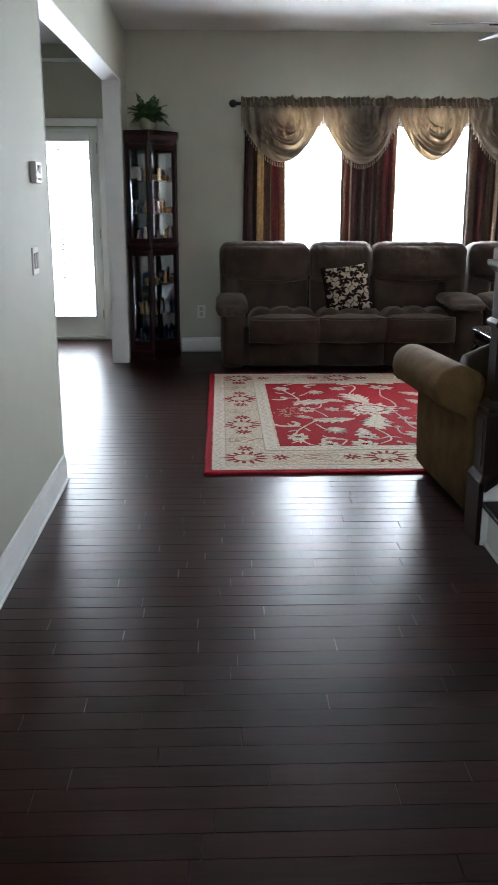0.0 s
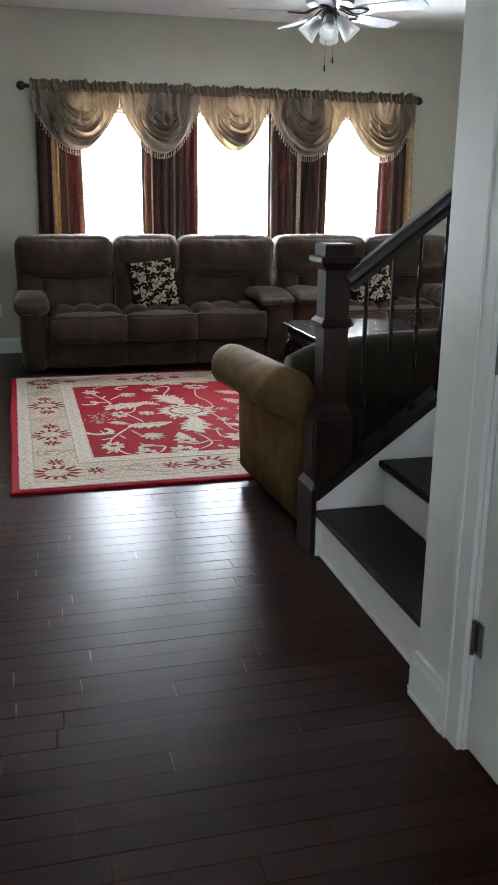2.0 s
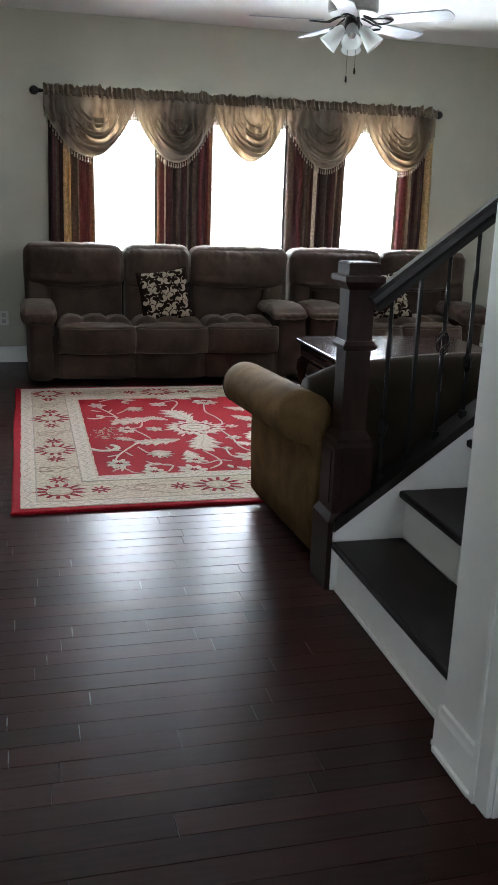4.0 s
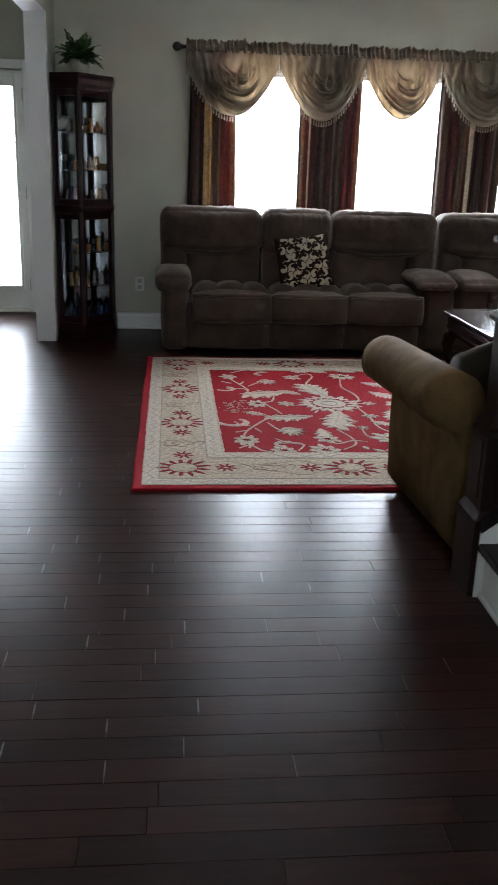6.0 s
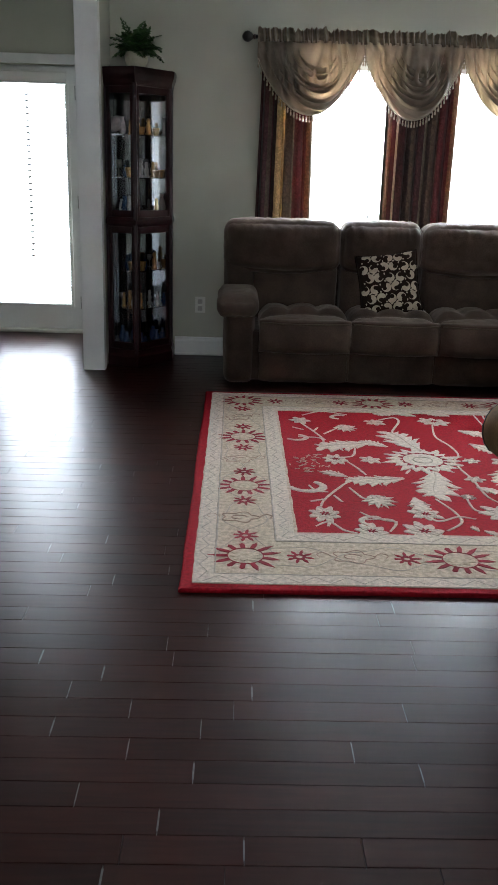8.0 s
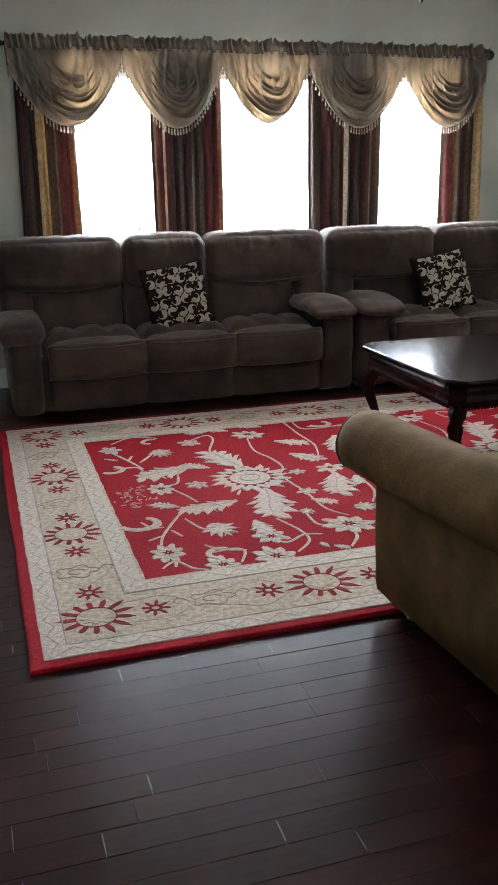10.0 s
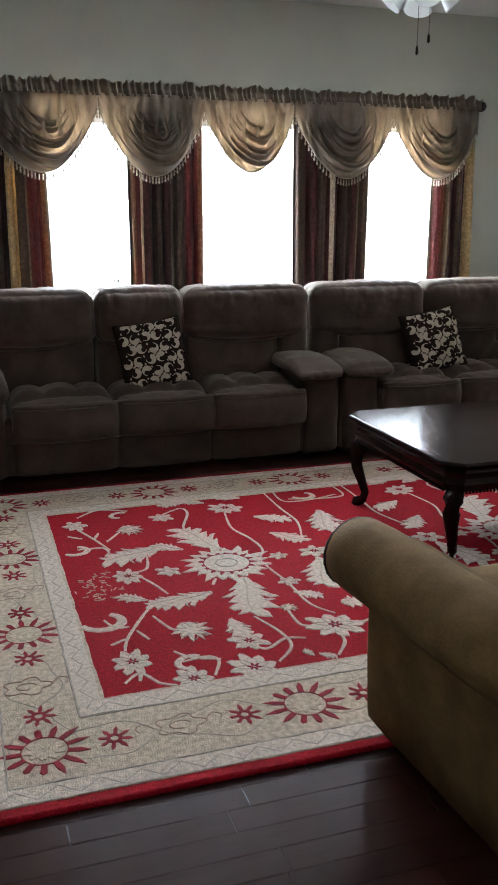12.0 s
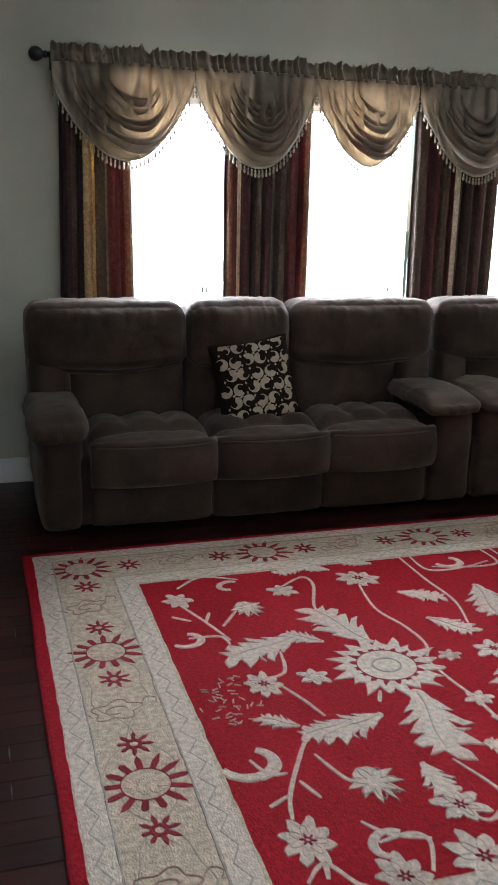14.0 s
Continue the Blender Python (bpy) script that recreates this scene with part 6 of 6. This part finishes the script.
def floor_mat():
    m = bpy.data.materials.new("dark_hardwood_boards")
    m.use_nodes = True
    t = m.node_tree
    n, l = t.nodes, t.links
    p = n["Principled BSDF"]
    geo = n.new("ShaderNodeNewGeometry")
    info = n.new("ShaderNodeObjectInfo")
    add = n.new("ShaderNodeMath")
    add.operation = "ADD"
    l.new(info.outputs["Random"], add.inputs[0])
    l.new(geo.outputs["Random Per Island"], add.inputs[1])
    fr = n.new("ShaderNodeMath")
    fr.operation = "FRACT"
    l.new(add.outputs[0], fr.inputs[0])
    mul = n.new("ShaderNodeMath")
    mul.operation = "MULTIPLY"
    mul.inputs[1].default_value = 37.0
    l.new(fr.outputs[0], mul.inputs[0])
    off = n.new("ShaderNodeCombineXYZ")
    l.new(mul.outputs[0], off.inputs[0])
    l.new(mul.outputs[0], off.inputs[1])
    va = n.new("ShaderNodeVectorMath")
    l.new(geo.outputs["Position"], va.inputs[0])
    l.new(off.outputs[0], va.inputs[1])
    mp = n.new("ShaderNodeMapping")
    mp.inputs["Scale"].default_value = (1.0, 14.0, 1.0)
    l.new(va.outputs[0], mp.inputs[0])
    grain = n.new("ShaderNodeTexNoise")
    grain.inputs["Scale"].default_value = 4
    grain.inputs["Detail"].default_value = 7
    grain.inputs["Distortion"].default_value = 0.9
    l.new(mp.outputs[0], grain.inputs[0])
    ramp = n.new("ShaderNodeValToRGB")
    ramp.color_ramp.elements[0].position, ramp.color_ramp.elements[1].position = 0.35, 0.68
    ramp.color_ramp.elements[0].color = (0.023, 0.0066, 0.0048, 1)
    ramp.color_ramp.elements[1].color = (0.032, 0.0088, 0.0062, 1)
    l.new(grain.outputs[0], ramp.inputs[0])
    hsv = n.new("ShaderNodeHueSaturation")
    mr = n.new("ShaderNodeMapRange")
    mr.inputs[3].default_value, mr.inputs[4].default_value = 0.7, 1.25
    l.new(fr.outputs[0], mr.inputs[0])
    l.new(mr.outputs[0], hsv.inputs["Value"])
    l.new(ramp.outputs[0], hsv.inputs["Color"])
    l.new(hsv.outputs[0], p.inputs["Base Color"])
    wave = n.new("ShaderNodeTexNoise")
    wave.inputs["Scale"].default_value = 1
    wave.inputs["Detail"].default_value = 2
    scrape = n.new("ShaderNodeMapping")
    scrape.inputs["Scale"].default_value = (5.0, 12.0, 1.0)
    l.new(va.outputs[0], scrape.inputs[0])
    l.new(scrape.outputs[0], wave.inputs[0])
    rr = n.new("ShaderNodeMapRange")
    rr.inputs[3].default_value, rr.inputs[4].default_value = 0.285, 0.305
    l.new(wave.outputs[0], rr.inputs[0])
    l.new(rr.outputs[0], p.inputs["Roughness"])
    p.inputs["Specular IOR Level"].default_value = 0.105
    b1 = n.new("ShaderNodeBump")
    b1.inputs["Strength"].default_value, b1.inputs["Distance"].default_value = 0.02, 0.0004
    l.new(grain.outputs[0], b1.inputs["Height"])
    b2 = n.new("ShaderNodeBump")
    b2.inputs["Strength"].default_value, b2.inputs["Distance"].default_value = 0.29, 0.003
    l.new(wave.outputs[0], b2.inputs["Height"])
    l.new(b1.outputs[0], b2.inputs["Normal"])
    l.new(b2.outputs[0], p.inputs["Normal"])
    return m


M_BOARD = floor_mat()
PITCH, ROW0 = 0.083, 3.413
TICKS = ((-0.115, 4.57), (-0.045, 4.24), (0.14, 4.33), (0.003, 3.66), (-0.076, 3.57), (0.099, 3.49), (0.112, 3.33), (-0.089, 3.41), (0.016, 3.16), (0.208, 3.08),
         (0.107, 2.91), (0.288, 3.413), (0.277, 3.247), (0.421, 3.58), (0.395, 2.998), (0.308, 2.83), (0.001, 2.57), (0.192, 2.49), (0.384, 2.42), (0.198, 2.33),
         (-0.187, 3.74), (-0.097, 5.33), (0.076, 5.25), (-0.315, 4.49), (-0.264, 5.40), (-0.386, 5.65), (0.432, 4.08))


def board_verts(x0, x1, yc):
    g, b, h = 0.0004, 0.0010, PITCH / 2
    outer = ((x0 + g, yc - h + g), (x1 - g, yc - h + g), (x1 - g, yc + h - g), (x0 + g, yc + h - g))
    inner = ((x0 + g + b, yc - h + g + b), (x1 - g - b, yc - h + g + b), (x1 - g - b, yc + h - g - b), (x0 + g + b, yc + h - g - b))
    vs = [(x, y, -0.018) for x, y in outer] + [(x, y, -0.0009) for x, y in outer] + [(x, y, 0.0) for x, y in inner]
    fs = [(k, (k + 1) % 4, 4 + (k + 1) % 4, 4 + k) for k in range(4)] + [(4 + k, 4 + (k + 1) % 4, 8 + (k + 1) % 4, 8 + k) for k in range(4)] + [(8, 9, 10, 11)]
    return vs, fs


def floor():
    fl = tagged(new("floor"), "glossy dark brown hardwood strip floor", "floor", "", "structure")
    rnd = random.Random(7)
    rest_v, rest_f = [], []
    shared = {}
    made = 0
    worn = finish("worn_joint", boxes((-0.0017, 0.0017, -0.036, 0.036, -0.002, 0.0006)), M_WORN)
    lo, hi = int((-2.6 - ROW0) / PITCH) - 1, int((DOOR_Y + 0.1 - ROW0) / PITCH) + 1
    for k in range(lo, hi):
        y = ROW0 + PITCH * k
        spans = []
        if y < WALL_Y + 0.1:
            left = LEFT_X + 0.002 if y < 4.1 or y > 7.42 else -4.2
            right = 1.38 if y < 3.22 else RIGHT_X
            spans.append((left, right))
        if 7.42 < y or 1.5 < y < 4.1:
            spans.append((-4.2, LEFT_X - T + 0.002))
        for a, b in spans:
            marks = sorted(x for x, ty in TICKS if abs(ty - y) < PITCH / 2 and a < x < b)
            joints = [a]
            x = a + rnd.uniform(0.15, 0.9)
            while x < b - 0.12:
                if all(abs(x - q) > 0.22 for q in marks):
                    joints.append(x)
                x += rnd.uniform(0.32, 1.15)
            joints = sorted(joints + marks) + [b]
            for x0, x1 in zip(joints, joints[1:]):
                near = 1.7 < y < 6.9 and x0 > LEFT_X - 0.1 and x0 < 1.6 and not (RX0 + 0.1 < x0 and x1 < RX1 and RY0 + 0.1 < y < RY1 - 0.1)
                if near and made < 300:
                    q = max(0.05, round((x1 - x0) / 0.05) * 0.05)
                    if q not in shared:
                        me = bpy.data.meshes.new("board")
                        v, f = board_verts(0, q, 0)
                        me.from_pydata(v, [], f)
                        me.materials.append(M_BOARD)
                        shared[q] = me
                    o = new("board", shared[q])
                    o.parent = fl
                    o.matrix_basis = Matrix.Translation((x0, y, rnd.uniform(-0.0003, 0.0003))) @ Matrix.Rotation(rnd.gauss(0, 0.0035), 4, "X") @ Matrix.Diagonal(((x1 - x0) / q, 1, 1, 1))
                    made += 1
                else:
                    v, f = board_verts(x0, x1, y)
                    base = len(rest_v)
                    rest_v += v
                    rest_f += [tuple(i + base for i in q) for q in f]
                if 2.3 < y < 6.6 and LEFT_X < x1 < 1.3 and x1 < b and (x1 in marks or rnd.random() < (0.12 if x1 < 0.35 else 0.05)):
                    if not (RX0 - 0.02 < x1 and RY0 - 0.05 < y):
                        w = new("worn_joint", worn)
                        w.parent = fl
                        w.matrix_basis = Matrix.Translation((x1, y, 0)) @ Matrix.Diagonal((rnd.uniform(0.7, 1.4), rnd.uniform(0.5, 0.95), 1, 1))
    me = bpy.data.meshes.new("boards_beyond")
    me.from_pydata(rest_v, [], rest_f)
    me.materials.append(M_BOARD)
    o = new("boards_beyond", me)
    o.parent = fl
    tagged(o, "", "", "", "stuff")


floor()
